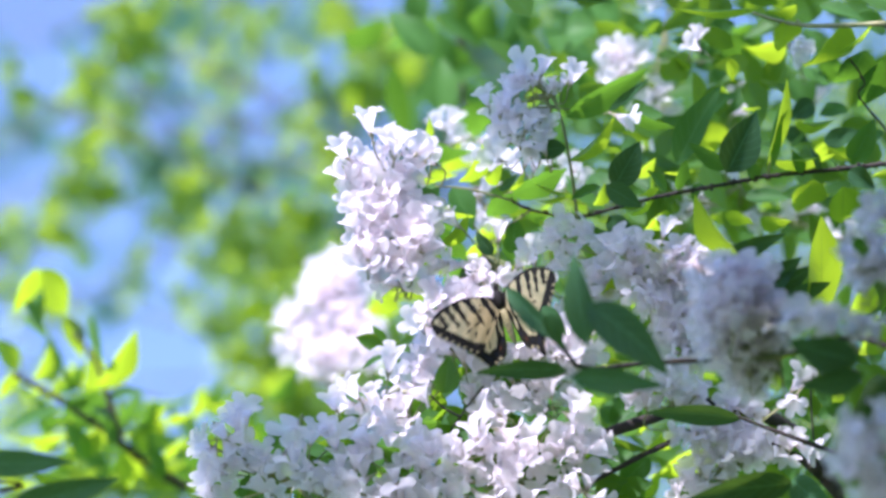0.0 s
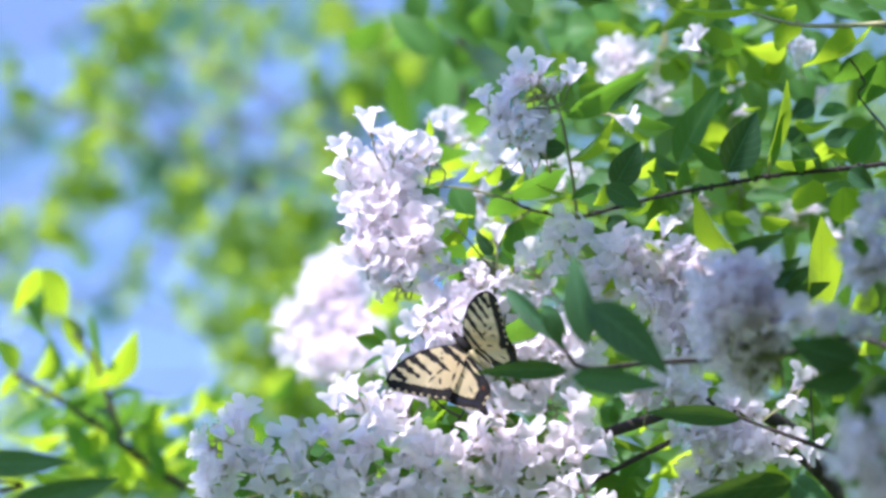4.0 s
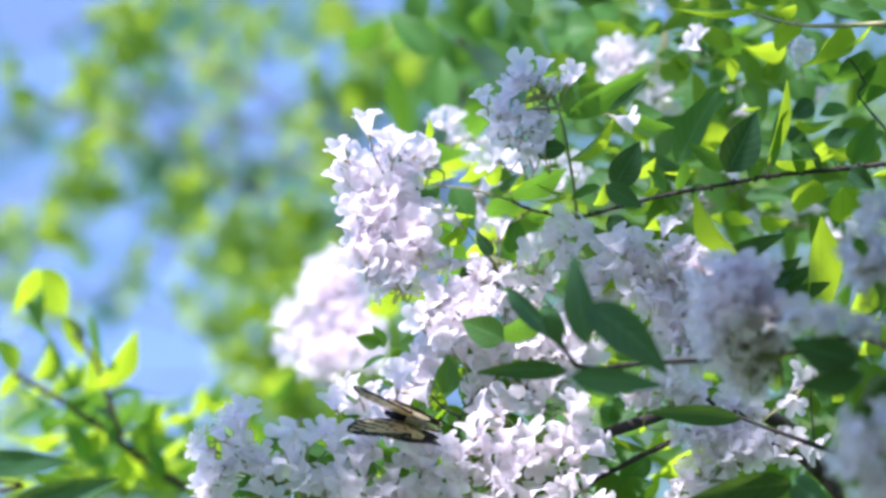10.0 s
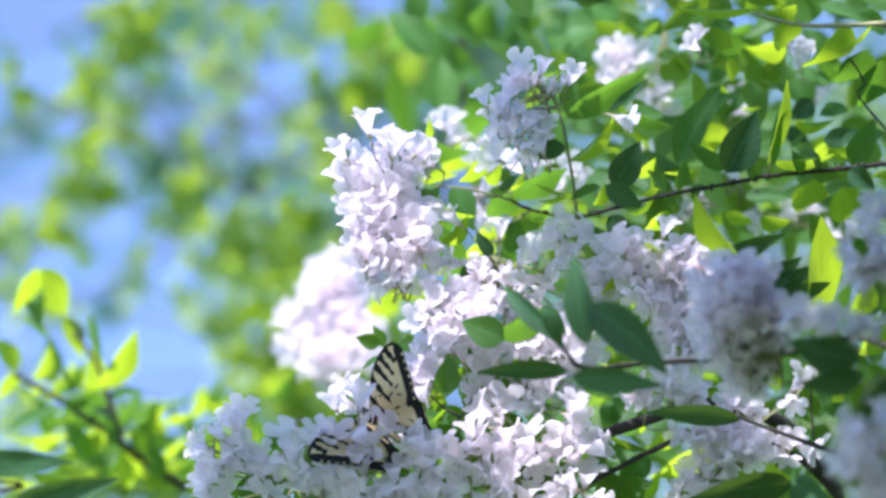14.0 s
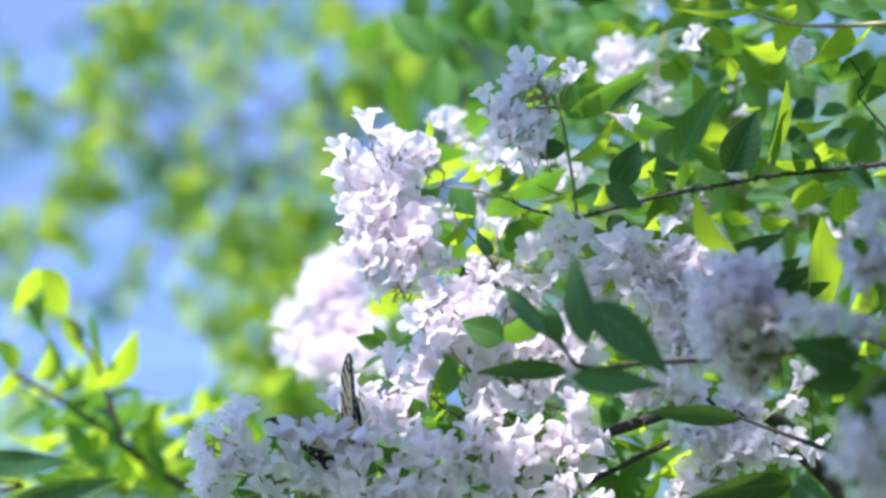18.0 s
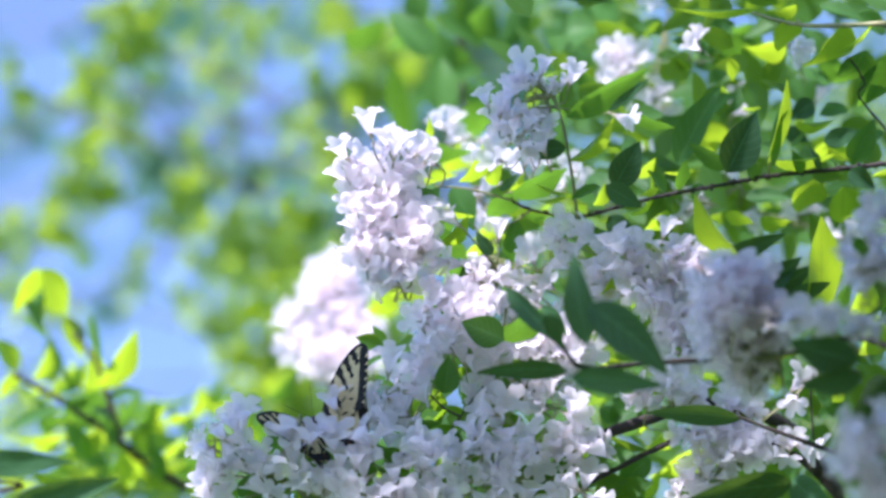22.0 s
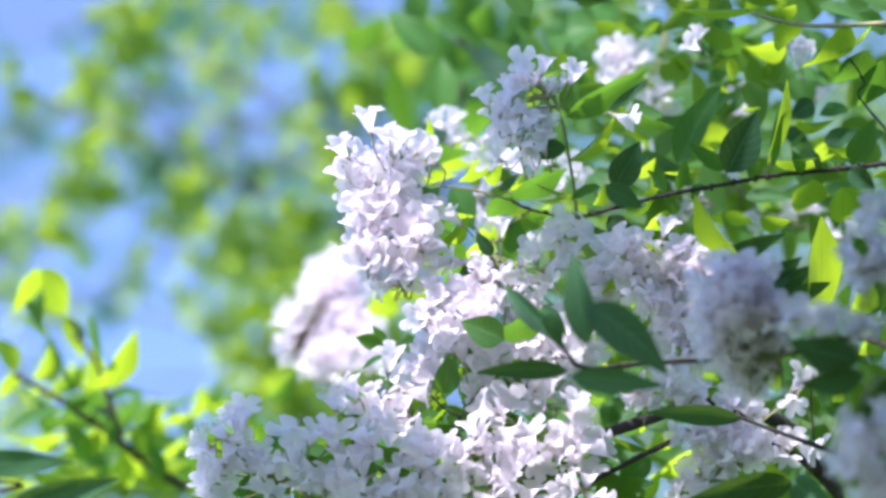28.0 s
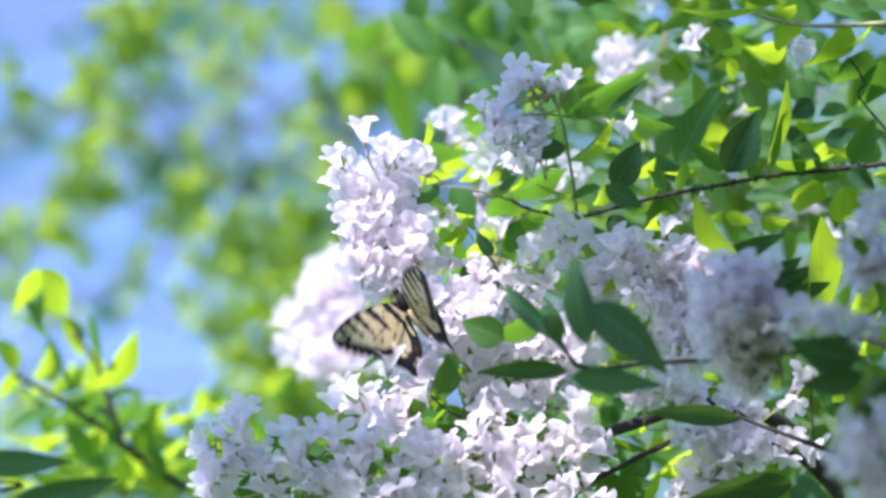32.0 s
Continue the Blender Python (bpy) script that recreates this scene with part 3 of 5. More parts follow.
def pointing(p, way, spin, s):
    """A flower's pose at p: it opens towards way, its two upper lobes upward but for a little spin."""
    z = way.normalized()
    x = UP + RIGHT * 0.01 - AWAY * 0.05
    x = (x - z * x.dot(z)).normalized()
    x = Matrix.Rotation(spin - math.pi / 5, 3, z) @ x
    m = Matrix((x, z.cross(x), z)).transposed().to_4x4()
    m.translation = p
    return m @ Matrix.Diagonal((s, s, s, 1))


def cluster(root, blobs, seed, label, size=1.0, single=(), lean=0.0, full=1.0, sunward=0.25):
    """A flower cluster on its stalk: root (u, v, w); blobs of (u, v, w, half-width, half-height) in cm filled with flowers;
    single flowers (u, v, w, way across, way up, way out); lean brings the lower flowers outward, full is how densely they stand, sunward how far they turn to the light."""
    rng = random.Random(seed)
    home = at(*root)
    stalks = bmesh.new()
    spots = []
    level = sum(q[1] for q in blobs) / max(1, len(blobs))
    for u, v, w, a, b in blobs:
        w += (v - level) * lean
        count = max(1, round(a * b * 3.2 * full / size ** 2))
        for k in range(count):
            best = None
            for tries in range(9):
                e, r = rng.uniform(0, 2 * math.pi), math.sqrt(rng.random())
                deep = rng.uniform(-1, 1)
                p = (u + a * r * math.cos(e), v + b * r * math.sin(e), w + b * r * math.sin(e) * lean - math.sqrt(max(0, 1 - r * r)) * min(a, b) * (0.7 - 0.6 * lean) * deep)
                gap = min((math.hypot(p[0] - q[0], p[1] - q[1]) + 0.4 * abs(p[2] - q[2]) for q in spots), default=9)
                if best is None or gap > best[0]:
                    best = (gap, p, e, r)
            p = best[1]
            spots.append(p)
            way = (RIGHT * (math.cos(best[2]) * best[3] * 0.9 + rng.gauss(0, 0.45))
                   + UP * (math.sin(best[2]) * best[3] * 0.8 + rng.gauss(0.15, 0.5)) - AWAY * rng.uniform(0.0, 1.2)
                   + SUN_TO * sunward)
            spots[-1] = (*p, way)
    for u, v, w, x, y, z in single:
        spots.append((u, v, w, RIGHT * x + UP * y - AWAY * z))
    ob = None
    places = []
    for u, v, w, way in spots:
        s = size * rng.uniform(0.76, 1.1)
        tip = at(u, v, w)
        start = tip - way.normalized() * 0.013 * s
        places.append((start, way, s))
        lead = start - way.normalized() * 0.009 - UP * 0.003
        sweep(stalks, [start - home, lead - home, (lead - home) * 0.45, Vector((0, 0, 0))], 0.0005, 0.0008, 5)
    knob(stalks, Vector((0, 0, 0)), 0.0018, rng)
    ob = part("flower_head", stalks, STALK, bush, label)
    ob.location = home - BASE
    for start, way, s in places:
        f = new("flower", FLOWERS[rng.randrange(len(FLOWERS))])
        f.parent = ob
        f.matrix_basis = pointing(start - home, way, rng.gauss(0, 0.45), s)
    return ob


build_ground()
build_trees()
bough_still, bough_low, bough_high = build_shade_tree()

# the canes that carry it, from the ground up
branch([(23.27, -79.23, 50), (22.36, -43.36, 35), (24.19, -23.92, 20), (27.72, -17.77, 15)], 11, 5, BARK, "brown woody cane", 6, 3, "cane")
branch([(35.69, -76.93, 60), (38.19, -36.61, 50), (36.99, -10.46, 30), (32.85, 4.26, 12), (29.91, 5.76, 10)], 10, 3, BARK, "brown woody cane", 6, 4, "cane")
branch([(21.68, -72.53, 85), (5.59, -34.17, 100), (-10.55, -24.44, 90), (-19.91, -19.24, 70)], 9, 3, BARK, "brown woody cane", 6, 5, "cane")
branch([(26.33, -72.53, 85), (10.41, -22.12, 100), (3.54, 1.91, 85), (1.93, 9.93, 90)], 9, 3, BARK, "brown woody cane", 6, 6, "cane")
branch([(34.67, -57.74, 0), (34.67, -26.42, -20), (31.69, -13.4, -15), (26.12, -13.46, -5)], 9, 3, BARK, "brown woody cane", 6, 7, "cane")
branch([(42.68, -68.18, 60), (43.3, -19.56, 50), (37.8, 9.73, 30), (29.91, 15.11, 10)], 9, 2, BARK, "brown woody cane", 6, 8, "cane")
# branches among the leaves and blossoms
branch([(4.56, 3.24, 6), (5.9, 2.61, 7), (8.95, 2.12, 8), (11.64, 2.78, 9), (15.06, 3.65, 9), (19.25, 4.41, 9), (21.91, 4.91, 9), (26.55, 5.38, 10), (29.91, 5.76, 10)], 0.8, 1.7, TWIG, "dark knotty twig", 60, 9)
branch([(20.83, 15.99, 10), (23.12, 15.3, 10), (25.41, 15.07, 10), (29.91, 15.22, 10)], 1.0, 2.0, PALE_STALK, "pale green young shoot", 2, 10)
branch([(6.8, 10.94, 5), (7.56, 9.62, 5), (8.12, 7.56, 5), (8.6, 4.94, 6), (9.03, 2.01, 8)], 0.7, 1.2, STALK, "slender flower stalk", 1, 11)
branch([(7.51, -13.42, 3), (10.35, -12.41, 4), (13.42, -11.46, 6), (17.78, -10.45, 10), (23.85, -12.35, 15), (27.72, -17.77, 15)], 3.2, 5.2, TWIG, "dark brown branch", 3, 12)
branch([(9.41, -15.63, 4), (11.88, -14.47, 5), (14.18, -13.35, 6), (18.16, -12.17, 10), (23.85, -13.9, 15), (27.72, -17.77, 15)], 1.6, 2.6, TWIG, "", 2, 13)
branch([(18.82, -10.73, -5), (20.65, -11.45, -5), (23.2, -12.37, -5), (26.12, -13.46, -5)], 1.0, 1.9, TWIG, "", 2, 14)
branch([(3.21, -8.48, 3), (2.17, -9.68, 3), (1.16, -11.07, 2), (0.6, -12.3, 3), (2.86, -13.5, 5), (7.51, -13.42, 3)], 0.5, 0.9, TWIG, "", 14, 15)
branch([(-0.82, -9.65, 2), (0.04, -10.47, 2), (1.16, -11.07, 2)], 0.6, 0.9, TWIG, "", 2, 16)
branch([(4.16, -2.96, 4), (4.09, -4.84, 4), (3.67, -6.71, 4), (3.14, -8.48, 3)], 0.6, 1.0, STALK, "slender green stalk", 2, 17)
branch([(4.22, -2.58, -19.2), (5.62, -4.15, -19.2), (7.46, -6.18, -22.4), (8.66, -7.24, -22.0), (13.25, -6.99, -20.0), (20.39, -6.59, -19.0), (27.31, -5.99, -22.0), (33.34, -15.37, -32.0)], 0.7, 2.2, TWIG, "", 2, 18)
branch([(27.48, 13.09, 12), (28.63, 11.36, 12), (28.25, 10.4, 12), (30.09, 8.1, 12), (31.13, 6.14, 10)], 0.6, 1.0, TWIG, "", 3, 19)
branch([(19.25, 4.41, 9), (19, 5.35, 8), (19.57, 7.24, 8)], 0.6, 0.5, STALK, "", 0, 20)
branch([(21.91, 4.91, 9), (21.92, 5.73, 8), (22.3, 7.62, 8)], 0.6, 0.5, STALK, "", 0, 21)
branch([(-0.53, 4.17, 5), (1.73, 3.99, 5), (4.56, 3.24, 6)], 0.6, 0.9, STALK, "", 2, 22)
branch([(2.04, 1.55, 6), (3.24, 0.41, 6), (4.4, 1.56, 8), (5.9, 2.61, 7)], 0.6, 0.9, STALK, "", 2, 23)
# the leafy shoot out to the side, further in
branch([(-33.71, -9.72, 66), (-30.37, -11.72, 66), (-26.37, -14.38, 66), (-23.38, -16.92, 68), (-19.91, -19.24, 70)], 1.6, 4.0, TWIG, "leafy shoot", 3, 24)
branch([(-29.05, -6.62, 66), (-27.27, -8.84, 66), (-26.37, -11.50, 66), (-25.27, -14.84, 66)], 1.3, 2.6, TWIG, "", 3, 25)
branch([(1.6, 22.65, 90), (1.32, 18.88, 90), (1.79, 15.11, 90), (1.93, 9.93, 90)], 3.0, 3.6, TWIG, "upright brown stem", 4, 26)
branch([(-28.43, -13.78, -30), (-25.07, -14.12, -30), (-32.01, -15.57, -28)], 1.0, 2.0, TWIG, "", 0, 27)
branch([(24.44, -8.16, 2), (24.26, -9.65, 2), (24.44, -12.63, 2)], 0.5, 0.7, TWIG, "", 1, 28)

# leaves along the upper twigs and among the middle blossoms
leaf((8.23, 8.76, 5), (13.79, 11.55, 4), 1.73, 20, bend=-1)
leaf((10.99, 9.16, 3), (13.73, 11.34, 2.5), 0.64, 18, mature=True)
leaf((12.59, 9.16, 6), (15.49, 7.71, 5), 1.13, 30)
leaf((8.37, 5.92, 6), (11.81, 8.08, 5), 1.90, 51, young=True)
leaf((8.2, 6.73, 5), (5.26, 6.49, 4.5), 1.43, 18, mature=True)
leaf((21.34, 16.24, 9), (15.32, 15.74, 8), 1.51, 51, young=True)
leaf((24.28, 14.66, 26), (21.19, 13.58, 25), 2.46, 36, young=True)
leaf((23.35, 15.61, 10), (22.94, 13.2, 9), 1.85, 36, young=True)
leaf((27.09, 15.38, 10), (24.96, 11.6, 9), 2.52, 41, young=True)
leaf((28.84, 15.1, 9), (26.7, 12.78, 8), 0.63, 55, young=True)
leaf((28.71, 13.55, 12), (27.32, 10.45, 11), 2.15, 25)
leaf((29.94, 12.89, 13), (28.71, 9.33, 12), 1.92, 20)
leaf((21.77, 5.65, 8), (23.3, 11.16, 7), 1.51, 55, young=True)
leaf((22.09, 5.48, 7), (22.62, 10.22, 6), 0.83, -30)
leaf((15.84, 5.7, 11), (18.47, 11.26, 10), 2.3, -20)
leaf((19.79, 13.23, 20), (20.44, 11.55, 19), 0.83, 36, young=True)
leaf((19.16, 11.43, 20), (19.7, 10.53, 19), 0.65, 36, young=True)
leaf((20.73, 9.86, 20), (22.09, 9.67, 19), 0.52, 46, young=True)
leaf((18.99, 5.11, 7), (21.07, 9.1, 6.5), 2.8, 18, mature=True)
leaf((19.25, 5.36, 9), (16.31, 6.71, 8), 1.29, 25, bend=1)
leaf((22.22, 5.97, 9), (26.48, 5.65, 8), 2.01, 46, young=True, bend=-1)
leaf((23.95, 8.71, 12), (26.71, 8.15, 11), 1.61, 46, young=True)
leaf((25.64, 7.19, 9), (27.88, 7.94, 8.5), 1.37, 20, mature=True)
leaf((27.71, 5.72, 12), (29.24, 8.76, 11), 1.84, 10)
leaf((26.17, 6.85, 11), (27.62, 5.68, 10), 1.01, 46, young=True)
leaf((26.12, 4.99, 26), (25.49, 2.27, 25), 2.29, 31, young=True)
leaf((28.41, 4.72, 36), (28.66, 1.6, 35), 2.46, 10)
leaf((27.23, 5.27, 8), (28.94, 4.13, 7.5), 1.44, 18, mature=True)
leaf((30.15, 5.47, 11), (28.84, 4.16, 10), 1.52, 46, young=True)
leaf((26.47, 2.0, 6), (29.48, 3.05, 5), 0.66, 55, young=True, bend=1)
leaf((21.09, 3.59, 22), (24.42, 3.74, 21), 1.34, -20)
leaf((19.35, 2.0, 34), (21.26, 2.73, 33), 1.79, 36, young=True)
leaf((23.49, 1.7, 40), (25.5, 2.61, 39), 2.08, 10)
leaf((1.06, 4.51, 8), (3.4, 6.85, 7), 1.91, 46, young=True)
leaf((2.78, 4.62, 5), (4.12, 4.87, 4), 1.49, 31, young=True)
leaf((3.75, 3.86, 4), (4.98, 4.98, 3.5), 0.56, 18, mature=True)
leaf((4.46, 3.9, 7), (5.58, 5.02, 6), 0.70, 46, young=True)
leaf((4.65, 3.55, 10), (8.45, 5.14, 9), 1.98, 25)
leaf((8.3, 3.73, 6), (6.02, 4.1, 5), 0.66, 55, young=True)
leaf((8.3, 3.58, 6), (6.17, 2.89, 5), 0.75, 55, young=True)
leaf((4.49, 3.77, 9), (3.34, 1.48, 8), 1.67, 20)
leaf((11.49, 4.15, 9), (13.3, 7.18, 8.5), 2.21, 18, mature=True)
leaf((13.05, 4.98, 14), (14.63, 5.89, 13), 1.19, 36, young=True)
leaf((14.57, 4.16, 10), (13.16, 3.39, 9), 0.76, 36, young=True)
leaf((10.23, 2.94, 10), (11.15, 4.15, 9), 1.01, 36, young=True)
leaf((12.59, 2.42, 12), (14.46, 3.1, 11), 0.92, 46, young=True)
leaf((10.86, 4.26, 6), (13.18, 2.82, 5.5), 1.51, 18, mature=True)
leaf((11.18, 2.24, 9), (12.84, 0.27, 8.5), 1.6, 18, mature=True)
leaf((13.46, 0.49, 5), (15.14, -0.41, 4), 0.91, 46, young=True)
leaf((9.48, 1.4, 8), (11.65, 0.64, 7), 1.06, 25)
leaf((10.51, 4.2, 7), (8.45, 3.43, 6), 0.91, -20)
leaf((-4.3, 15.05, 78), (-2.28, 7.71, 77), 1.5, 30, bend=1)
leaf((-1.2, 6.73, 5), (-0.6, 8.55, 4), 0.66, 46, young=True)
leaf((-1.11, 7.67, 24), (2.06, 6.14, 23), 2.71, 41)
leaf((-1.73, 4.94, 6), (-0.23, 4.29, 5), 0.91, 36, young=True)
leaf((-0.3, 4.25, 5), (-2.25, 2.59, 4), 1.43, -15)
leaf((-0.6, 2.98, 6), (2.03, 1.69, 5), 1.33, 41, young=True, bend=-1)
leaf((-0.45, 2.6, 6), (-0.3, 0.64, 5), 0.75, 46, young=True)
leaf((0.0, 0.26, 6), (2.03, 1.47, 5), 1.50, 36, young=True)
leaf((3.3, -0.41, 4), (2.17, 1.09, 3.5), 0.94, 18, mature=True)
leaf((4.57, -0.27, 9), (5.01, 2.01, 8), 1.22, 20)
leaf((4.32, -1.63, 8), (5.82, -0.49, 7), 1.00, 41, young=True)
leaf((2.56, -0.86, 5), (1.05, -1.61, 4), 1.05, -25)
leaf((-2.01, -1.97, 60), (-4.19, -4.58, 59), 2.98, 31, young=True)
leaf((-5.56, -5.34, 70), (-3.4, -3.53, 69), 2.96, 36, young=True)
leaf((4.83, -5.84, 6), (5.94, -5.38, 5), 0.83, 36, young=True)
leaf((6.36, -3.65, -8), (7.87, -5.52, -8.5), 1.16, 18, mature=True)
leaf((9.82, -5.96, 4), (10.02, -4.45, 3), 0.57, 36, young=True)
leaf((10.56, -3.05, 6), (11.5, -2.22, 5), 1.08, 36, young=True)
leaf((14.93, -7.88, 6), (17.14, -6.73, 5), 1.13, 20)
leaf((14.57, -7.17, 8), (15.35, -6.01, 7), 0.91, 36, young=True)
leaf((11.16, -7.2, 6), (12.48, -7.86, 5), 1.66, 46, young=True)
leaf((15.11, 3.93, 10), (13.92, 5.36, 9), 0.99, -25)
leaf((15.83, 3.99, 9), (16.39, 5.88, 8), 0.91, 30)
leaf((17.4, 4.46, 10), (16.81, 3.23, 9), 0.84, -25)
leaf((24.2, 5.14, 9), (23.52, 6.56, 8), 0.68, 25)
leaf((25.34, 5.36, 9), (24.92, 6.8, 8.5), 0.68, 25, mature=True)
leaf((21.15, 4.68, 9), (20.41, 6.11, 8), 0.76, 25)
leaf((16.12, 13.54, 24), (17.35, 12.4, 23), 1.04, 36, young=True)
leaf((17.17, 5.43, 13), (15.12, 4.95, 12), 1.10, 46, young=True)
leaf((11.45, 11.66, 40), (9.35, 13.29, 39), 1.41, 20)
leaf((16.66, 16.02, 45), (14.51, 16.82, 44), 1.85, -20)
leaf((18.92, 14.25, 32), (16.85, 15.43, 31), 1.79, -25)
leaf((20.84, 16.19, 30), (18.77, 15.34, 29), 1.78, -25)
leaf((25.71, 16.64, 14), (28.71, 15.82, 13), 1.39, -25)
leaf((25.69, 12.96, 30), (27.63, 11.72, 29), 1.37, -25)
leaf((30.61, 14.88, 18), (28.27, 16.39, 17), 1.72, -20)
leaf((24.16, 16.71, 14), (22.17, 15.82, 13), 1.28, 36, young=True)
leaf((22.05, 11.75, 30), (20.38, 10.11, 29), 1.62, -25)
leaf((18.61, 9.63, 26), (20.55, 11.19, 25), 1.6, -30)
leaf((25.76, 10.25, 20), (24.16, 9.06, 19.5), 1.57, 18, mature=True)
leaf((28.28, 9.91, 22), (26.23, 9.49, 21), 1.66, -25)
leaf((30.13, 8.19, 16), (28.49, 7.01, 15), 1.55, -25)
leaf((13.97, 12.16, 30), (12.73, 10.11, 29), 1.21, -25)
leaf((17.51, 8.07, 28), (15.86, 9.65, 27), 1.61, -25)
leaf((24.07, 8.38, 24), (25.62, 7.58, 23.5), 1.19, 18, mature=True)
leaf((18.85, -0.54, -8), (15.52, 2.90, -11), 2.5, 50, young=True)
leaf((24.44, -4.59, -3), (24.62, 1.98, -6), 2.6, 42, young=True)
leaf((17.73, -0.69, -5), (22.25, 0.98, -5), 1.26, 25, True)
leaf((19.55, -3.17, -5), (23.06, -0.62, -6), 1.93, 20, True)
leaf((20.21, -3.32, -5), (24.08, -1.16, -6), 1.48, 30, True)
leaf((22.18, -3.17, -5), (24.95, -2.22, -6), 1.19, 30, True)
leaf((4, -5.96, 0), (1.2, -4.7, 0), 2.2, 12)
leaf((3.86, -5.98, 1), (6.84, -4.12, 1), 2.0, 24)
leaf((0.1, -9.5, 1.2), (0.45, -7.1, 0.8), 1.75, 10)
leaf((6.33, -6.07, 10), (7.48, -4.16, 10), 1.48, 10)
leaf((4.62, -6.64, 10), (6.7, -6.24, 9), 1.11, -20)
leaf((2.09, -4.45, 3), (1.16, -5.94, 3), 1.26, 40)
leaf((-0.55, 1.6, 18), (1.48, -1.13, 17), 1.95, 20)
leaf((-1.65, 0.2, 20), (0.31, -2.31, 19), 2.04, 30, young=True)
leaf((0.63, 4.28, 20), (2.27, 1.53, 19), 1.96, 15)
leaf((1.79, -0.74, 16), (0.23, -3.06, 15), 1.94, 20)
leaf((-0.63, 5.57, 22), (0.71, 4.37, 21), 1.58, 35, young=True)
leaf((3.0, 0.83, 22), (1.81, -1.14, 21), 1.97, 35, young=True)
leaf((-1.75, 2.42, 24), (-0.16, 3.6, 23), 1.75, 20)
leaf((4.56, 0.82, 20), (6.11, -1.14, 19), 1.73, 20)
leaf((-0.16, -3.1, 20), (-1.72, -4.66, 19), 1.73, 20)
leaf((5.77, 2.41, 22), (7.72, 1.61, 21), 1.74, 20)
leaf((25.1, 4.71, 11), (24.42, 1.95, 10), 1.91, 20, young=True)
leaf((27.17, 4.26, 12), (27.4, 1.42, 11), 1.92, 20, young=True)
leaf((21.57, 2.19, 12), (23.72, 1.42, 11), 1.54, 30, young=True)
leaf((19.38, 2.59, 14), (21.17, 1.5, 13), 1.31, 30, young=True)
leaf((28.63, 3.88, 12), (29.77, 1.42, 11), 1.69, 25, young=True)
leaf((15.29, 2.66, 14), (14.09, 0.81, 13), 1.54, 25, young=True)
leaf((21.2, 0.82, 16), (23.07, -0.35, 15), 1.55, 30, young=True)
leaf((27.64, 0.81, 14), (29.1, -0.35, 13), 1.39, 20)
leaf((21.0, 15.81, 40), (23.01, 13.7, 39), 2.49, 20)
leaf((21.53, 13.81, 42), (19.81, 12.53, 41), 2.5, -20)
leaf((23.03, 16.91, 46), (21.28, 14.76, 45), 2.53, 20)
leaf((18.71, 13.88, 44), (20.75, 13.43, 43), 2.52, -20)
leaf((1.96, 11.12, 50), (3.23, 7.69, 49), 2.98, 20)
leaf((3.57, 6.68, 40), (2.32, 4.18, 39), 2.49, 20)
leaf((1.52, 8.05, 46), (0.67, 5.09, 45), 2.53, 30, young=True)
leaf((27.64, 13.74, 40), (29.64, 12.04, 39), 2.49, 20)
leaf((25.84, 12.63, 44), (27.44, 10.08, 43), 2.52, -20)
leaf((28.57, 8.25, 36), (26.86, 5.77, 35), 2.46, 30, young=True)
leaf((23.08, 8.76, 40), (24.67, 6.66, 39), 2.49, 20)
leaf((18.92, 9.17, 40), (20.12, 6.25, 39), 2.49, 30, young=True)
leaf((14.62, 5.79, 36), (16.21, 3.32, 35), 2.46, 20)
leaf((8.0, 5.76, 34), (10.42, 4.52, 33), 2.45, -20)
leaf((-0.98, 3.31, 34), (0.65, 0.45, 33), 2.45, 20)
leaf((3.92, 2.49, 34), (2.69, 0.04, 33), 2.04, 30, young=True)
leaf((7.5, 11.12, 50), (9.18, 8.97, 49), 2.56, 20)
leaf((9.45, 16.66, 60), (12.04, 17.49, 59), 3.5, -20)
leaf((6.93, 16.92, 66), (5.14, 18.2, 65), 3.55, 20)
leaf((13.82, 17.97, 60), (11.6, 18.8, 59), 3.5, -20)
leaf((16.02, 14.11, 50), (17.68, 11.94, 49), 2.98, -20)
# the mature leaves that hang in front
leaf((3.87, -2.4, -19.2), (7.39, -6.05, -22.4), 1.3, 35, True)
leaf((8.57, -5.72, -32.0), (7.37, -0.3, -32.0), 1.99, -25, True)
leaf((8.57, -3.32, -32.0), (12.85, -7.38, -35.2), 2.6, 30, True, bend=-1)
leaf((7.57, -7.6, -32.0), (12.85, -8.18, -35.2), 1.7, 40, True, bend=-1)
leaf((7.71, -7.51, -19.2), (2.01, -7.75, -20.8), 1.3, 35, True, bend=1)
leaf((5.96, -3.91, -32.0), (7.23, -5.86, -32.0), 1.28, -20, True)
leaf((19.26, -10.98, -5), (13.02, -10.73, -6), 1.48, 40, True, bend=1)
leaf((21.85, -14.63, -16.0), (15.42, -15.67, -19.2), 2.26, 40, True, bend=1)
leaf((21.72, -14.42, -16.0), (23.94, -16.19, -19.2), 2.03, 30, True)
leaf((27.36, -7.92, -19.2), (25.0, -11.16, -22.4), 2.39, 40, True)
leaf((24.16, -6.53, -37.8), (20.05, -5.55, -37.8), 2.51, 45, True)
leaf((24.48, -7.19, -37.8), (20.55, -8.17, -37.8), 1.79, 50, True)
leaf((25.56, -10.4, 2), (24.63, -9.28, 2), 0.89, 0)
leaf((24.66, -9.66, 5), (26.69, -9.14, 5), 0.96, 0)
leaf((25.04, -11.24, 5), (26.62, -10.19, 5), 1.11, 0)
leaf((28.61, -7.67, 5), (29.02, -5.79, 5), 1.04, 0)
leaf((22.27, -7.44, 3), (23.77, -8.56, 3), 1.63, 10)
leaf((24.66, -13.5, 5), (23.72, -11.43, 5), 0.96, 10)
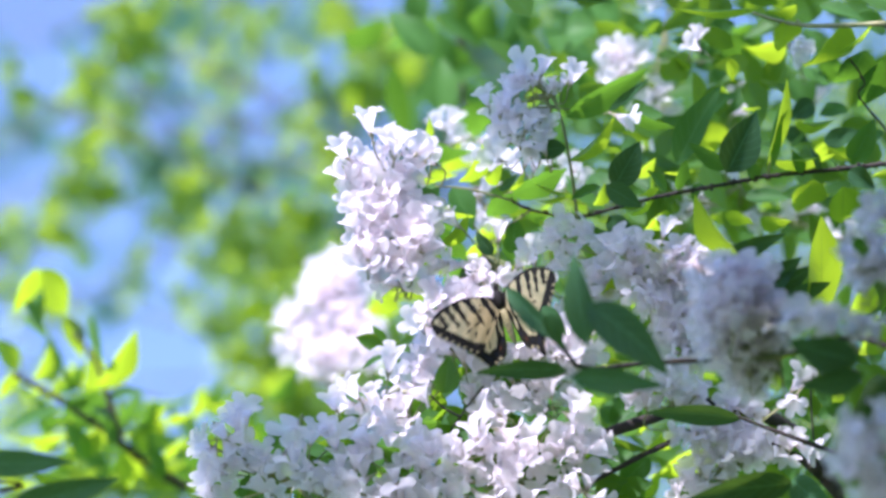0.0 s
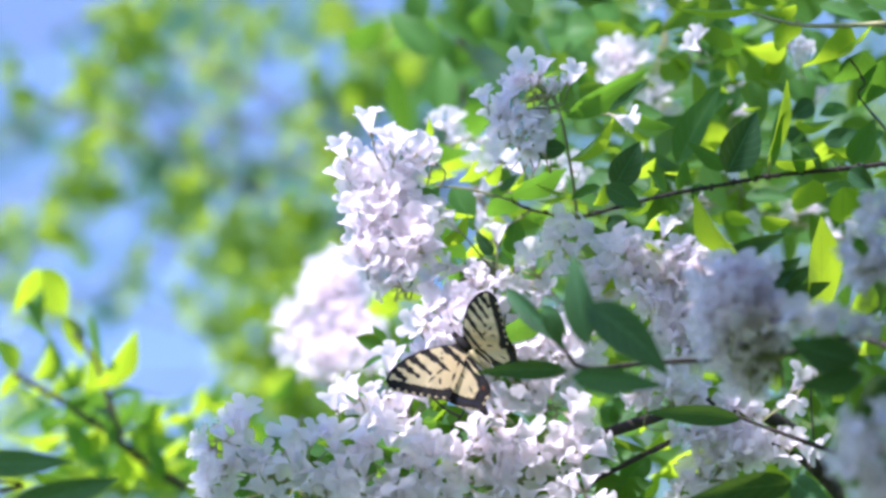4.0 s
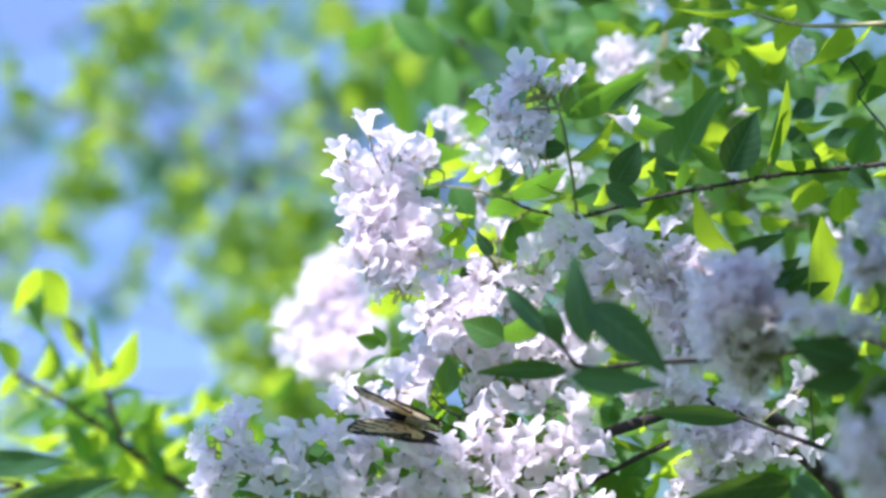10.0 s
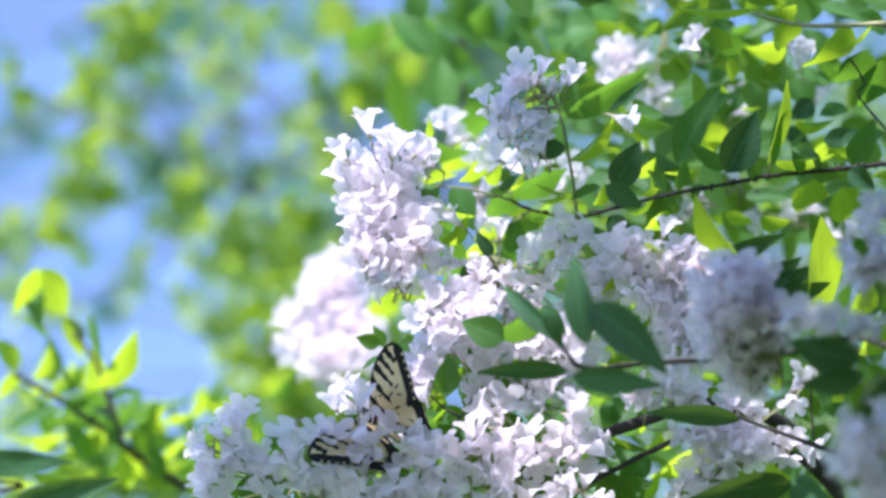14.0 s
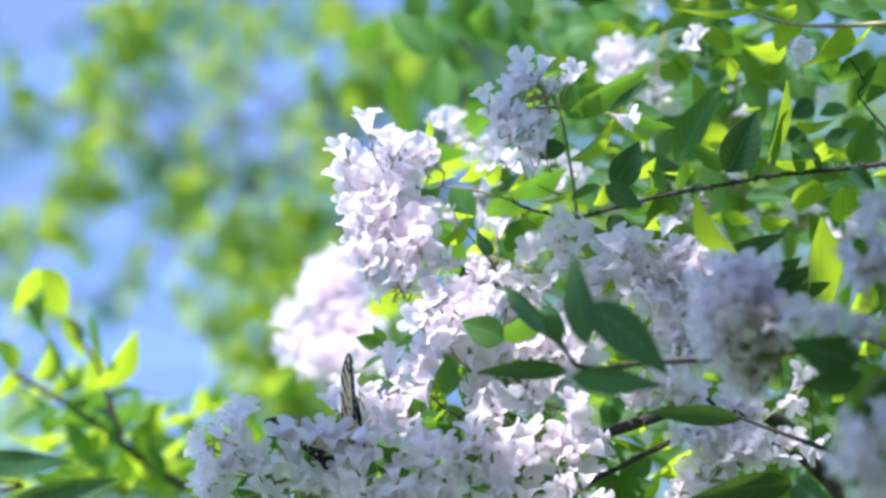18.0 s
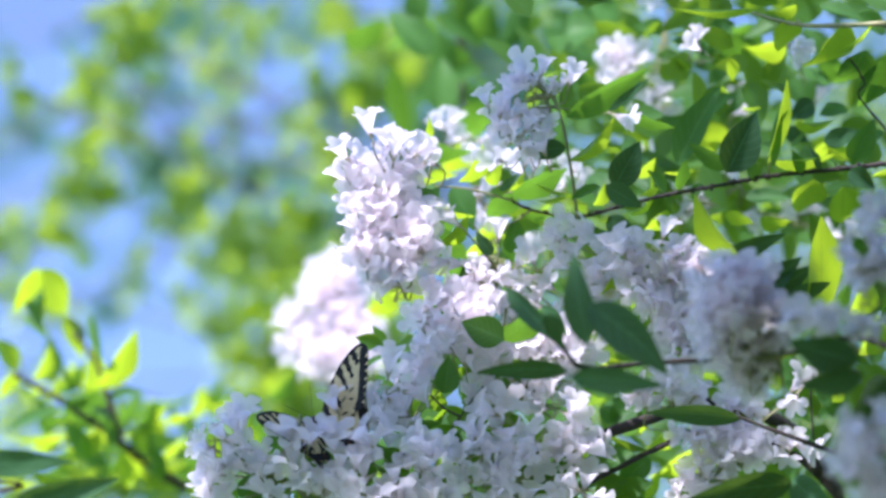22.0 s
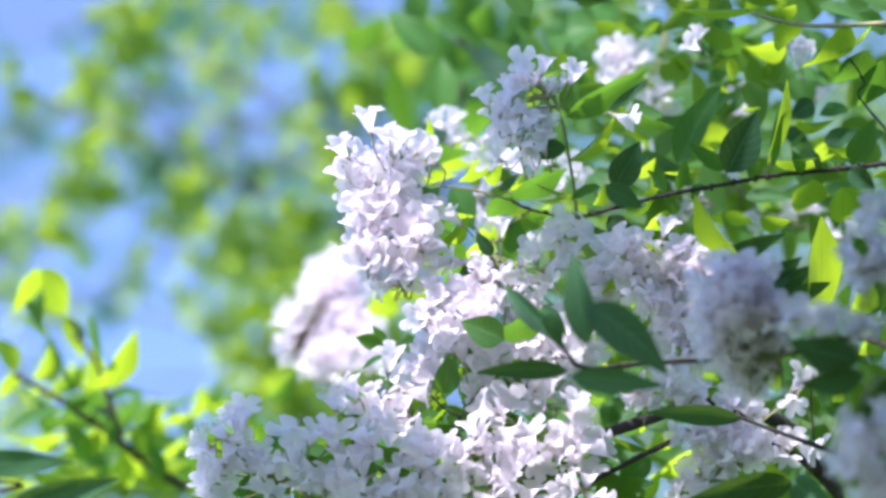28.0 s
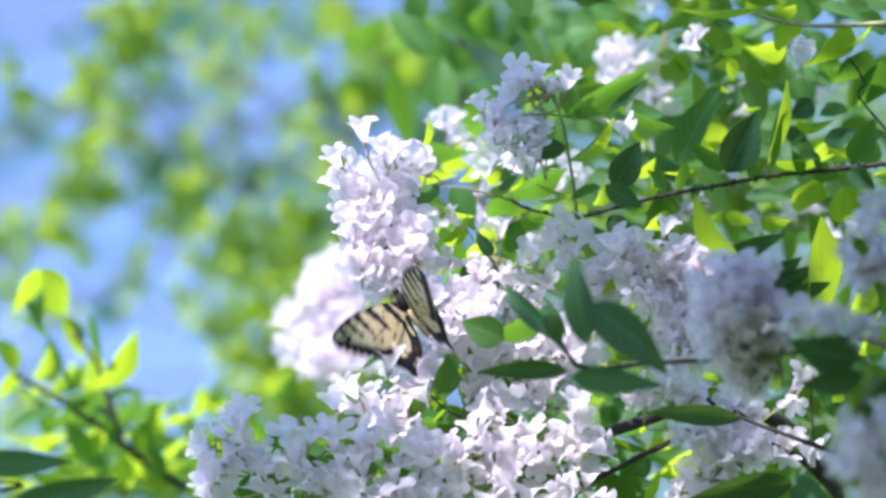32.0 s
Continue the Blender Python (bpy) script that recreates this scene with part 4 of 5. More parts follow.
leaf((26.92, -13.5, 5), (28.42, -12.37, 5), 1.11, 30)
leaf((25.26, -4.51, 8), (27.92, -3, 8), 1.85, 40)
leaf((28.46, -4.54, 10), (29.91, -2.25, 10), 1.63, 40)
# leaves beneath and beside the lower blossoms
leaf((-0.07, -11.36, 2), (-3.2, -11.66, 2), 0.96, 30)
leaf((-3.53, -10.49, 5), (-5.77, -11.4, 4), 1.7, 35)
leaf((-2.56, -13.3, 0), (-4.39, -13.44, -1), 1.7, 20)
leaf((3.62, -9.77, 6), (4.94, -8.26, 6), 1.11, 0)
leaf((8.07, -15.29, 3), (4.52, -14.54, 3), 1.7, 20)
leaf((7.44, -14.41, 0), (8.16, -13.81, -1), 1.11, 40)
leaf((18.11, -13.7, 24), (14.9, -17.02, 27), 3.26, 36, young=True)
leaf((10.65, -10.96, 14), (13.66, -11.28, 12), 2.07, 0)
leaf((11.36, -11.86, 12), (13.66, -9.94, 12), 1.63, -10)
leaf((12.89, -13.39, 12), (10.94, -14.89, 11), 1.63, 0)
leaf((14.05, -14.16, 12), (11.71, -16.03, 11), 1.85, 0)
leaf((13.66, -16.08, 12), (10.91, -17.51, 10), 2.22, 40)
leaf((8.29, -8.79, 12), (5.57, -9.5, 10), 1.63, 0)
leaf((6.75, -8.02, 12), (4.81, -9.88, 10), 1.48, 5)
leaf((10.53, -9.5, 10), (12.25, -7.97, 10), 1.85, 30)
leaf((11.36, -6.49, 12), (13.58, -5.3, 10), 1.85, 20)
leaf((-11.33, -14.49, 2), (-13.15, -15.94, 1), 0.96, 30)
leaf((-9.87, -15.29, 3), (-11.7, -15.8, 2), 1.33, 40)
leaf((-10.61, -13.42, 3), (-11.33, -11.89, 2), 1.26, 20)
leaf((-4.82, -13.42, 3), (-6.13, -12.3, 3), 1.26, 10)
leaf((-4.84, -12.71, 4), (-3.51, -13.79, 3), 1.33, 30)
leaf((-7.37, -13.85, 0), (-5.76, -13.26, -1), 1.26, 30)
leaf((-3.11, -14.59, 0), (-4.28, -15.1, -1), 1.33, 20)
leaf((-5.37, -10.95, 2), (-6.84, -11.18, 1), 1.11, 35)
leaf((-13.85, -13.3, 0), (-14.36, -12.81, -1), 0.52, 0)
leaf((-13.3, -16.26, 0), (-12.7, -14.73, -1), 0.89, 0)
# thin sunlit leaves that show between the blossoms
leaf((13.47, -13.98, 17), (11.12, -15.86, 19), 2.44, 46, young=True)
leaf((11.91, -12.5, 17), (14.83, -11.95, 17), 2.04, 55, young=True)
leaf((16.24, -15.42, 18), (18.92, -13.98, 17), 2.44, 55, young=True)
leaf((12.73, -17.14, 18), (15.42, -15.92, 17), 2.85, 55, young=True)
leaf((15.46, -12.46, 18), (13.59, -14.88, 20), 2.44, 46, young=True)
leaf((7.8, -9.67, 16), (5.64, -8.07, 14), 2.04, 55, young=True)
leaf((11.1, -7.73, 16), (8.82, -9.72, 18), 2.04, 55, young=True)
leaf((24.74, -9.39, 6), (26.84, -7.83, 4), 2.28, 55, young=True)
leaf((25.94, -11.47, 12), (26.94, -9.12, 10), 2.04, 46, young=True)
leaf((27.88, -7.06, 3), (29.04, -4.78, 0), 2.28, 36, young=True)
leaf((27.13, -4.45, 3), (28.37, -2.19, 0), 2.04, 36, young=True)
# the side shoot's leaves, and two dark ones close by
leaf((-31.56, -1.45, 62), (-33.41, -5.30, 60), 1.57, 36, young=True)
leaf((-31.77, -1.48, 69), (-29.56, -5.56, 67), 2.18, 31, young=True, bend=1)
leaf((-31.98, -2.52, 65), (-31.64, -6.13, 63), 1.7, -20)
leaf((-30.29, -5.46, 72), (-28.35, -9.02, 70), 1.24, 41, young=True)
leaf((-28.21, -7.19, 68), (-29.49, -5.28, 66), 0.86, -20, mature=True)
leaf((-26.77, -11.00, 64), (-23.39, -6.72, 62), 2.42, 36, young=True)
leaf((-27.34, -11.64, 71), (-27.56, -7.56, 69), 1.33, 46, young=True)
leaf((-26.44, -11.71, 67), (-23.65, -10.94, 65), 1.2, -20)
leaf((-25.08, -14.59, 63), (-21.05, -12.58, 61), 1.77, 46, young=True)
leaf((-26.37, -13.95, 70), (-28.92, -16.38, 68), 2.18, 36, young=True)
leaf((-30.37, -12.03, 66), (-34.64, -10.91, 64), 1.41, 55, young=True)
leaf((-29.62, -12.44, 62), (-33.94, -13.77, 60), 1.35, -25, bend=1)
leaf((-29.53, -14.81, 69), (-35.08, -15.36, 67), 2.18, 46, young=True)
leaf((-27.10, -14.21, 65), (-29.79, -17.23, 63), 1.87, 36, young=True)
leaf((-24.52, -17.09, 72), (-27.09, -19.33, 70), 2.19, 41, young=True)
leaf((-23.83, -17.00, 68), (-20.07, -15.94, 66), 1.79, 46, young=True)
leaf((-23.32, -17.18, 64), (-21.27, -19.47, 62), 1.96, 36, young=True)
leaf((-22.48, -18.39, 71), (-19.33, -18.38, 69), 1.55, 20)
leaf((-24.84, -15.63, 67), (-24.54, -19.09, 65), 1.97, 36, young=True)
leaf((-31.90, -10.18, 63), (-30.17, -7.85, 61), 1.30, 41, young=True)
leaf((-33.82, -9.47, 70), (-35.17, -7.09, 68), 1.42, 41, young=True)
leaf((-33.83, -9.54, 66), (-34.64, -12.41, 64), 1.31, 36, young=True)
leaf((-27.52, -5.23, 62), (-26.42, -8.79, 60), 0.93, -20)
leaf((-32.39, -17.49, 69), (-29.47, -19.19, 67), 1.98, 36, young=True)
leaf((-34.91, -17.77, 65), (-31.82, -18.99, 63), 1.97, 41, young=True)
leaf((-33.54, -5.36, 72), (-31.13, -7.13, 70), 0.95, -20)
leaf((-20.26, -18.70, 68), (-17.94, -19.58, 66), 1.88, 41, young=True)
leaf((-28.45, -11.00, 64), (-30.07, -9.63, 62), 1.21, 46, young=True)
leaf((-26.03, -13.44, 71), (-27.91, -12.48, 69), 1.04, -25, mature=True)
leaf((-22.97, -15.98, 67), (-24.09, -14.13, 65), 1.22, 41, young=True)
leaf((-28.43, -12.84, -30), (-21.95, -12.62, -32), 1.7, 25, True)
leaf((-26.08, -15.63, -30), (-19.21, -13.69, -32), 2.07, 25, True)
leaf((1.79, 15.11, 90), (-0.89, 17.38, 88), 3.33, 20)
leaf((-1.13, 19.35, 90), (-3.94, 15.28, 88), 3.33, 30)
leaf((1.69, 12.29, 90), (-2.3, 13.17, 88), 2.78, 0)
leaf((-3.95, 13.23, 90), (-2.3, 8.95, 88), 2.78, 0)
leaf((-8.1, 16.79, 85), (-4.37, 18.42, 85), 2.78, 30)
leaf((1.93, 17.94, 90), (4.5, 19.73, 88), 3.33, 20)


def dress_shoot():
    """More young leaves along the side shoot, lit from above."""
    rng = random.Random(19)
    for k in range(110):
        u = rng.uniform(-34, -14)
        v = rng.uniform(-20.0, -12.5) + max(0.0, -26 - u) * 0.35
        w = rng.uniform(58, 115)
        a = rng.choice((0.5, 2.4, 3.4, 5.9, 1.2)) + rng.gauss(0, 0.4)
        size = rng.uniform(2.2, 3.6)
        leaf((u, v, w), (u + size * math.cos(a), v + size * math.sin(a), w - 1), size * rng.uniform(0.36, 0.52), rng.uniform(20, 50), young=k % 4 == 0)


def dress_stem():
    """Leaves on the upright stem that stands behind the blossoms."""
    rng = random.Random(29)
    for k in range(40):
        u, v, w = rng.uniform(-3, 17), rng.uniform(9, 23), rng.uniform(60, 95)
        a = rng.uniform(0, 6.283)
        size = rng.uniform(3.0, 5.0)
        leaf((u, v, w), (u + size * math.cos(a), v + size * math.sin(a), w - rng.uniform(-1, 1)), size * rng.uniform(0.5, 0.65), rng.uniform(-30, 15))


dress_stem()
dress_shoot()


def build_fill():
    """The bush's inner foliage behind the blossoms: leaves past counting, some sunlit."""
    rng = random.Random(44)
    places = []
    tries = 0
    # openings through which the deeper blossoms show
    blooms = ((11.7, 12.8, 2.6), (23.2, 13.3, 1.2), (16.7, 13.9, 1.1), (24.4, 10.7, 1.2), (14.2, 9.8, 1.6))
    while len(places) < 3300 and tries < 90000:
        tries += 1
        u, v, w = rng.uniform(-16, 62), rng.uniform(-60, 30), rng.uniform(9, 75)
        edge = 0.5 + max(0.0, -9 - v) * -1.6 + max(0.0, v + 2) * 0.30 + 2.5 * noise.noise((v * 0.12, w * 0.1, 3))
        if u < edge + (w - 16) * 0.05:
            continue
        if w < 16 and v > -8:
            continue
        k = 1 + w / 100 / REACH
        if w < 44 and any(math.hypot(u / k - a, v / k - b) < c for a, b, c in blooms):
            continue
        gap = noise.noise((u * 0.11, v * 0.11, w * 0.09))
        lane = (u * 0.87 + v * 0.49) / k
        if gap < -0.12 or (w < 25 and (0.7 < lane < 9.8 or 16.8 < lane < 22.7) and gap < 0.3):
            continue
        p = at(u, v, w)
        way = (RIGHT * rng.gauss(0, 1) + UP * rng.gauss(0, 0.7) - AWAY * rng.gauss(0.2, 0.7)).normalized()
        places.append(leaf_pose(p, p + way * rng.uniform(0.026, 0.046), rng.uniform(0.014, 0.022), rng.gauss(0, 45), BASE))
    for k in range(170):
        u, v, w = rng.uniform(-14, 12), rng.uniform(-18, -11.8), rng.uniform(4.5, 14)
        if v > -12.5 - 0.25 * max(0.0, -4 - u):
            continue
        p = at(u, v, w)
        way = (RIGHT * rng.gauss(0, 1) + UP * rng.gauss(-0.2, 0.5) - AWAY * rng.gauss(0.2, 0.5)).normalized()
        places.append(leaf_pose(p, p + way * rng.uniform(0.02, 0.034), rng.uniform(0.012, 0.018), rng.gauss(0, 40), BASE))
    for k in range(110):
        u, v, w = rng.uniform(-14.8, -4), rng.uniform(-17.5, -12.2), rng.uniform(2.5, 8)
        if v > -12.9 - 0.4 * max(0.0, -8 - u):
            continue
        p = at(u, v, w)
        way = (RIGHT * rng.gauss(0, 1) + UP * rng.gauss(-0.4, 0.5) - AWAY * rng.gauss(0.2, 0.4)).normalized()
        places.append(leaf_pose(p, p + way * rng.uniform(0.016, 0.028), rng.uniform(0.010, 0.015), rng.gauss(0, 40), BASE))
    for k in range(80):
        p = at(rng.uniform(-4.5, 5), rng.uniform(-12, -6.2), rng.uniform(8, 16))
        way = (RIGHT * rng.gauss(0, 1) + UP * rng.gauss(0, 0.6) - AWAY * rng.gauss(0.2, 0.4)).normalized()
        places.append(leaf_pose(p, p + way * rng.uniform(0.016, 0.028), rng.uniform(0.010, 0.015), rng.gauss(0, 40), BASE))
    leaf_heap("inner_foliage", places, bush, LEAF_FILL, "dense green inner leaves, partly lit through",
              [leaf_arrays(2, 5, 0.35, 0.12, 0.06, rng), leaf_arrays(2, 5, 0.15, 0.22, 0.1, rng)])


def build_outer_side():
    """The bush's own foliage beside and above the near clusters, which keeps them in shade."""
    rng = random.Random(61)
    places = []
    for k in range(9500):
        u, v, w = rng.uniform(0, 62), rng.uniform(-40, 46), rng.uniform(-115, -15)
        narrow = 1 + w / 100 / REACH
        if ((u - 30) / 36) ** 2 + ((v - 4) / 46) ** 2 + ((w + 55) / 62) ** 2 > 1 + 0.35 * noise.noise((u * 0.08, v * 0.08, w * 0.08)):
            continue
        if u < 36 * narrow + 2 * noise.noise((v * 0.2, w * 0.2, 1)) and v < 24 * narrow:
            continue
        p = at(u, v, w)
        way = (RIGHT * rng.gauss(0, 1) + UP * rng.gauss(-0.3, 0.7) - AWAY * rng.gauss(0.3, 0.7)).normalized()
        places.append(leaf_pose(p, p + way * rng.uniform(0.04, 0.07), rng.uniform(0.025, 0.036), rng.gauss(0, 45), BASE))
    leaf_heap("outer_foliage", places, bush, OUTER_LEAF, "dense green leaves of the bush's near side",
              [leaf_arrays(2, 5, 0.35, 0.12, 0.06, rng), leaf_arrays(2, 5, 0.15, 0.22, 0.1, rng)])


def build_body():
    """The leafy body of the bush round its canes, below and beside the flowering top."""
    rng = random.Random(97)
    places = []
    for k in range(9000):
        d = Vector((rng.gauss(0, 1), rng.gauss(0, 1), rng.gauss(0, 1))).normalized() * (0.35 + 0.65 * rng.random() ** 0.5)
        p = Vector((0.62 + d.x * 0.85, 3.85 + d.y * 0.75, 1.65 + d.z * 1.35))
        if noise.noise(p * 2.6) < -0.18:
            continue
        q = p - EYE
        w = q.dot(AWAY)
        u, v = q.dot(RIGHT) * REACH / w, q.dot(UP) * REACH / w
        if u < 0.37 and v > -0.235:
            continue
        way = (Vector((d.x, d.y, -0.35)) + Vector((rng.gauss(0, 0.6), rng.gauss(0, 0.6), rng.gauss(0, 0.5)))).normalized()
        places.append(leaf_pose(p, p + way * rng.uniform(0.035, 0.06), rng.uniform(0.02, 0.03), rng.gauss(0, 45), BASE))
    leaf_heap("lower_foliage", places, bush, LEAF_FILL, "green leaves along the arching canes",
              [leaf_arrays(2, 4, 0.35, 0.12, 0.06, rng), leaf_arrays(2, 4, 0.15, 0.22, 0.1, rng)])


build_body()
build_fill()
build_outer_side()

# flower clusters
PALE = "dense cluster of pale lilac-white bell flowers"
upper = cluster((-1.66, 1.55, 7), [
    (-3.51, 6.69, 3, 1.35, 0.97), (-6.2, 5.46, 3, 1.2, 1.42), (-3.89, 4.82, 3, 2.17, 1.64), (-1.57, 5.83, 3, 1.12, 0.82), (-4.82, 2.58, 3, 1.79, 1.64),
    (-2.32, 1.98, 3, 1.87, 1.79), (-5.38, 0.41, 3, 1.42, 1.2), (-3.51, 0.04, 3, 2.92, 1.64), (-3.15, -1.76, 4, 1.8, 1.12)], 101, PALE, 1.0,
    [(-5.07, 8.53, 2, -0.3, 0.9, 0.3), (-6.88, 6.69, 3, -0.6, 0.7, 0.4), (-3.13, 6.93, 2, 0.1, 1, 0.4), (-1.01, 6.69, 3, 0.8, 0.5, 0.3)], 0.2, 0.8, 0.5)
crown_cluster = cluster((7.18, 9.44, 5), [
    (6.22, 11.84, 4, 1.05, 0.67), (3.79, 9.33, 4, 1.65, 1.2), (5.1, 7.83, 4, 2.02, 1.35), (3.3, 6.48, 4, 0.82, 0.6)], 102,
    "half-opened cluster of shaded lilac-white flowers and buds", 0.95, [(8.73, 11.58, 4, 0.3, 0.7, 0.6), (12.07, 8.61, 5, 0.8, -0.4, 0.5)], 0.0, 0.85)
cluster((7.18, 10.19, 5), [(5.49, 11.24, 5, 1.35, 0.6), (7.56, 10.94, 5, 0.75, 0.38)], 124, "small unopened buds on thin stalks", 0.5)
middle = cluster((2.88, -0.34, 8), [
    (2.84, -1.83, 2.2, 1.64, 1.12), (6.43, -1.39, 5, 1.43, 1.28), (0.6, -3.32, 2.2, 2.02, 1.49), (2.28, -2.76, 2.2, 1.64, 1.27), (0.04, -5.4, 4.5, 1.87, 1.15),
    (1.53, -4.44, 2.2, 1.34, 1.27), (6.66, -3.74, 7, 1.21, 1.06), (5.54, -6.22, 8, 1.44, 1.06), (8, -6.6, 8, 2.05, 1.29), (-0.52, -4.43, 1.2, 1.34, 1.26), (4.4, -3.76, 8, 1.37, 0.91)], 103, PALE, 1.0,
    [(3.82, 1.46, 4, 0.05, 1, 0.25), (-0.34, -0.94, 4, -1, -0.1, 0.3), (0.6, 1.99, 5, -0.7, 0.5, 0.3), (5.3, -0.64, 5, 0.3, 0.5, 0.8), (0.6, -1.01, 4, -1, 0, 0.4), (-0.9, -7.4, 7, -0.6, 0.3, 0.7), (-0.44, -6.5, 6, -0.5, 0.5, 0.6)], 0.4, 0.72)
side = cluster((-2.41, -11.99, 5), [
    (-5.07, -9.84, 2, 1.64, 1.04), (-2.39, -9.31, 3, 1.27, 1.35), (-3.5, -11.33, 2, 1.42, 1.34), (-1.3, -8.0, 2.5, 0.8, 1.0)], 104, PALE, 1.0,
    [(-7.37, -9.96, 0, -0.5, 0.8, 0.4), (-6.09, -9.25, 1, -0.6, 0.7, 0.4)], 0.3)
lone_flower = cluster((-2.93, -9.22, 0), [], 125, "single pale flower on a thin stalk", 1.0, [(-3.45, -7.16, -3, 0.1, 0.9, 0.5)])
tip_cluster = cluster((-9.87, -15.66, 3), [
    (-13.7, -12.0, -2, 1.0, 0.9), (-14.8, -12.9, -2, 1.1, 0.7), (-14.4, -14.0, -2, 1.35, 0.7), (-12.1, -13.8, -2, 1.2, 0.7), (-14.8, -15.6, -2, 1.35, 0.85),
    (-10.3, -12.2, -3, 0.75, 0.45), (-9.1, -12.1, -3, 0.8, 0.45), (-9.8, -14.0, -2, 1.2, 0.75), (-11.6, -15.8, -2, 0.9, 0.7), (-8.2, -15.2, -2, 1.4, 1.0),
    (-7.6, -12.3, -3, 0.6, 0.45)], 105, PALE, 1.0,
    [(-13.1, -10.7, -2, 0.1, 0.8, 0.6), (-14.0, -11.1, -1, -0.5, 0.7, 0.5), (-15.95, -13.15, -1, -1, 0.05, 0.4), (-15.29, -15.03, -1, -0.9, -0.2, 0.4), (-7.65, -11.9, -3, -0.1, 0.35, 0.9)], 0.0, 1.15)
cluster((-1.65, -16.5, 5), [
    (-6.02, -14.64, -3, 1.69, 1.25), (-4.55, -12.26, -3, 1.03, 0.95), (-1.61, -13.18, -3, 1.54, 1.03), (-1.61, -15.31, -3, 2.2, 1.32), (-4.55, -16.11, -3, 1.84, 0.88),
    (-3.08, -16.85, -3, 3.3, 0.73)], 106, PALE, 1.02)
front_cluster = cluster((4.36, -15.75, 5), [
    (1.7, -12.89, -1, 1.7, 1.55), (3.56, -11.15, 0, 1.33, 1.19), (3.25, -13.7, -1, 2.07, 1.4), (2.14, -15.55, -1, 1.85, 0.96), (5.48, -13.3, 0, 1.33, 1.26),
    (8.37, -13, 0, 1.63, 1.19), (6.56, -11.07, 2, 0.67, 0.89), (9.11, -15.59, 0, 1.26, 1.26), (5.41, -16.63, 0, 2.22, 0.74)], 107, PALE, 1.02,
    [(8.48, -10.15, 0, 0.1, 0.8, 0.5), (10.22, -13.11, 0, 1, 0.1, 0.3), (8.67, -11.07, 0, 0.5, -0.2, 0.83)], 0.3, 0.8)
cluster((15.06, -2.24, 9), [
    (8.33, 0.72, 6, 1.58, 0.9), (12.18, -0.34, 5, 1.43, 1.05), (13.76, -1.92, 5, 2.11, 1.43), (16.47, -1.09, 5, 1.73, 1.35), (15.38, -4.19, 6, 2.19, 1.66),
    (10.44, -2.23, 7, 1.13, 1.51), (16.25, -6.45, 6, 1.43, 1.36)], 108, PALE, 0.98, [(14.81, 1.47, 5, 0.2, 0.8, 0.5), (11.47, 0.34, 4, -0.5, 0.7, 0.4)], 0.35, 1.3)
cluster((20.34, -6.57, -26.0), [
    (16.6, -1.9, -26.0, 1.5, 1.2), (18.6, -2.2, -26.0, 1.3, 0.9), (17.3, -3.9, -27.0, 2.0, 1.5), (19.4, -4.4, -26.0, 1.6, 1.4), (17.5, -6.0, -26.0, 1.9, 1.3), (19.2, -6.4, -25.0, 1.3, 1.1),
    (18.4, -7.8, -25.0, 1.2, 0.8), (18.0, -4.6, -23.5, 2.2, 2.0)], 109,
    "shaded lilac flower cluster hanging close by", 0.95, (), 0.0, 1.75)
cluster((24.37, -5.93, -35.2), [
    (21.05, -3.94, -35.2, 1.19, 0.73), (23.04, -4.61, -35.2, 1.19, 0.73), (25.03, -4.77, -35.2, 0.93, 0.59)], 110, "shaded lilac flowers in a loose spray", 0.9)
cluster((26.79, -0.63, -34.0), [
    (24.97, -0.13, -34.0, 1.26, 1.13), (25.66, 1.86, -34.0, 0.8, 0.8), (24.97, -1.46, -34.0, 1.33, 0.86)], 111, "shaded lilac flower cluster hanging close by", 0.95)
cluster((25.79, -11.98, -48.6), [
    (24.06, -10.08, -48.6, 1.39, 1.14), (23.58, -12.29, -48.6, 1.46, 1.46), (24.21, -13.88, -48.6, 1.26, 0.95)], 112, "shaded lilac flower cluster hanging close by", 0.95)
cluster((20.53, -11.99, 5), [
    (15.17, -9.31, 3, 2.17, 0.97), (13.6, -9.83, 3, 1.27, 0.52), (19.28, -10.73, 3, 2.02, 0.9), (17.18, -11.96, 2, 2.09, 0.82), (18.67, -13.08, 2, 2.16, 1.34),
    (17.36, -14.94, 2, 1.71, 1.34), (22.65, -13.12, 3, 1.72, 0.67), (16.43, -16.21, 2, 1.49, 0.75), (23.14, -9.65, 2, 0.52, 1.19)], 113, PALE, 0.9)
cluster((-5.98, -5.74, 100), [
    (-8.83, -2.34, 80, 1.84, 1.47), (-9.61, -4, 80, 1.65, 1.1), (-11.22, -6.62, 80, 1.65, 1.65), (-7.91, -5.47, 80, 2.11, 1.84), (-9.38, -8.96, 80, 2.3, 1.29), (-6.53, -8.32, 80, 1.2, 1.38)],
    114, "sunlit white flower cluster further in", 1.15, [(-8.55, -0.78, 80, 0.1, 1, 0.3), (-12.82, -5.47, 80, -1, 0.2, 0.3), (-12.59, -8.23, 80, -0.9, -0.3, 0.4), (-10.99, -3.86, 80, -0.8, 0.5, 0.3), (-9.61, -10.62, 80, -0.2, -1, 0.3), (-5.15, -7.31, 80, 1, 0, 0.3)], 0.65, 1.4, 1.4)
cluster((14.44, 12.56, 42), [(13.1, 13.5, 40, 1.15, 1.25), (12.6, 14.7, 40, 0.8, 0.7)], 115, "sunlit white flower cluster further in", 1.05, (), 0.3)
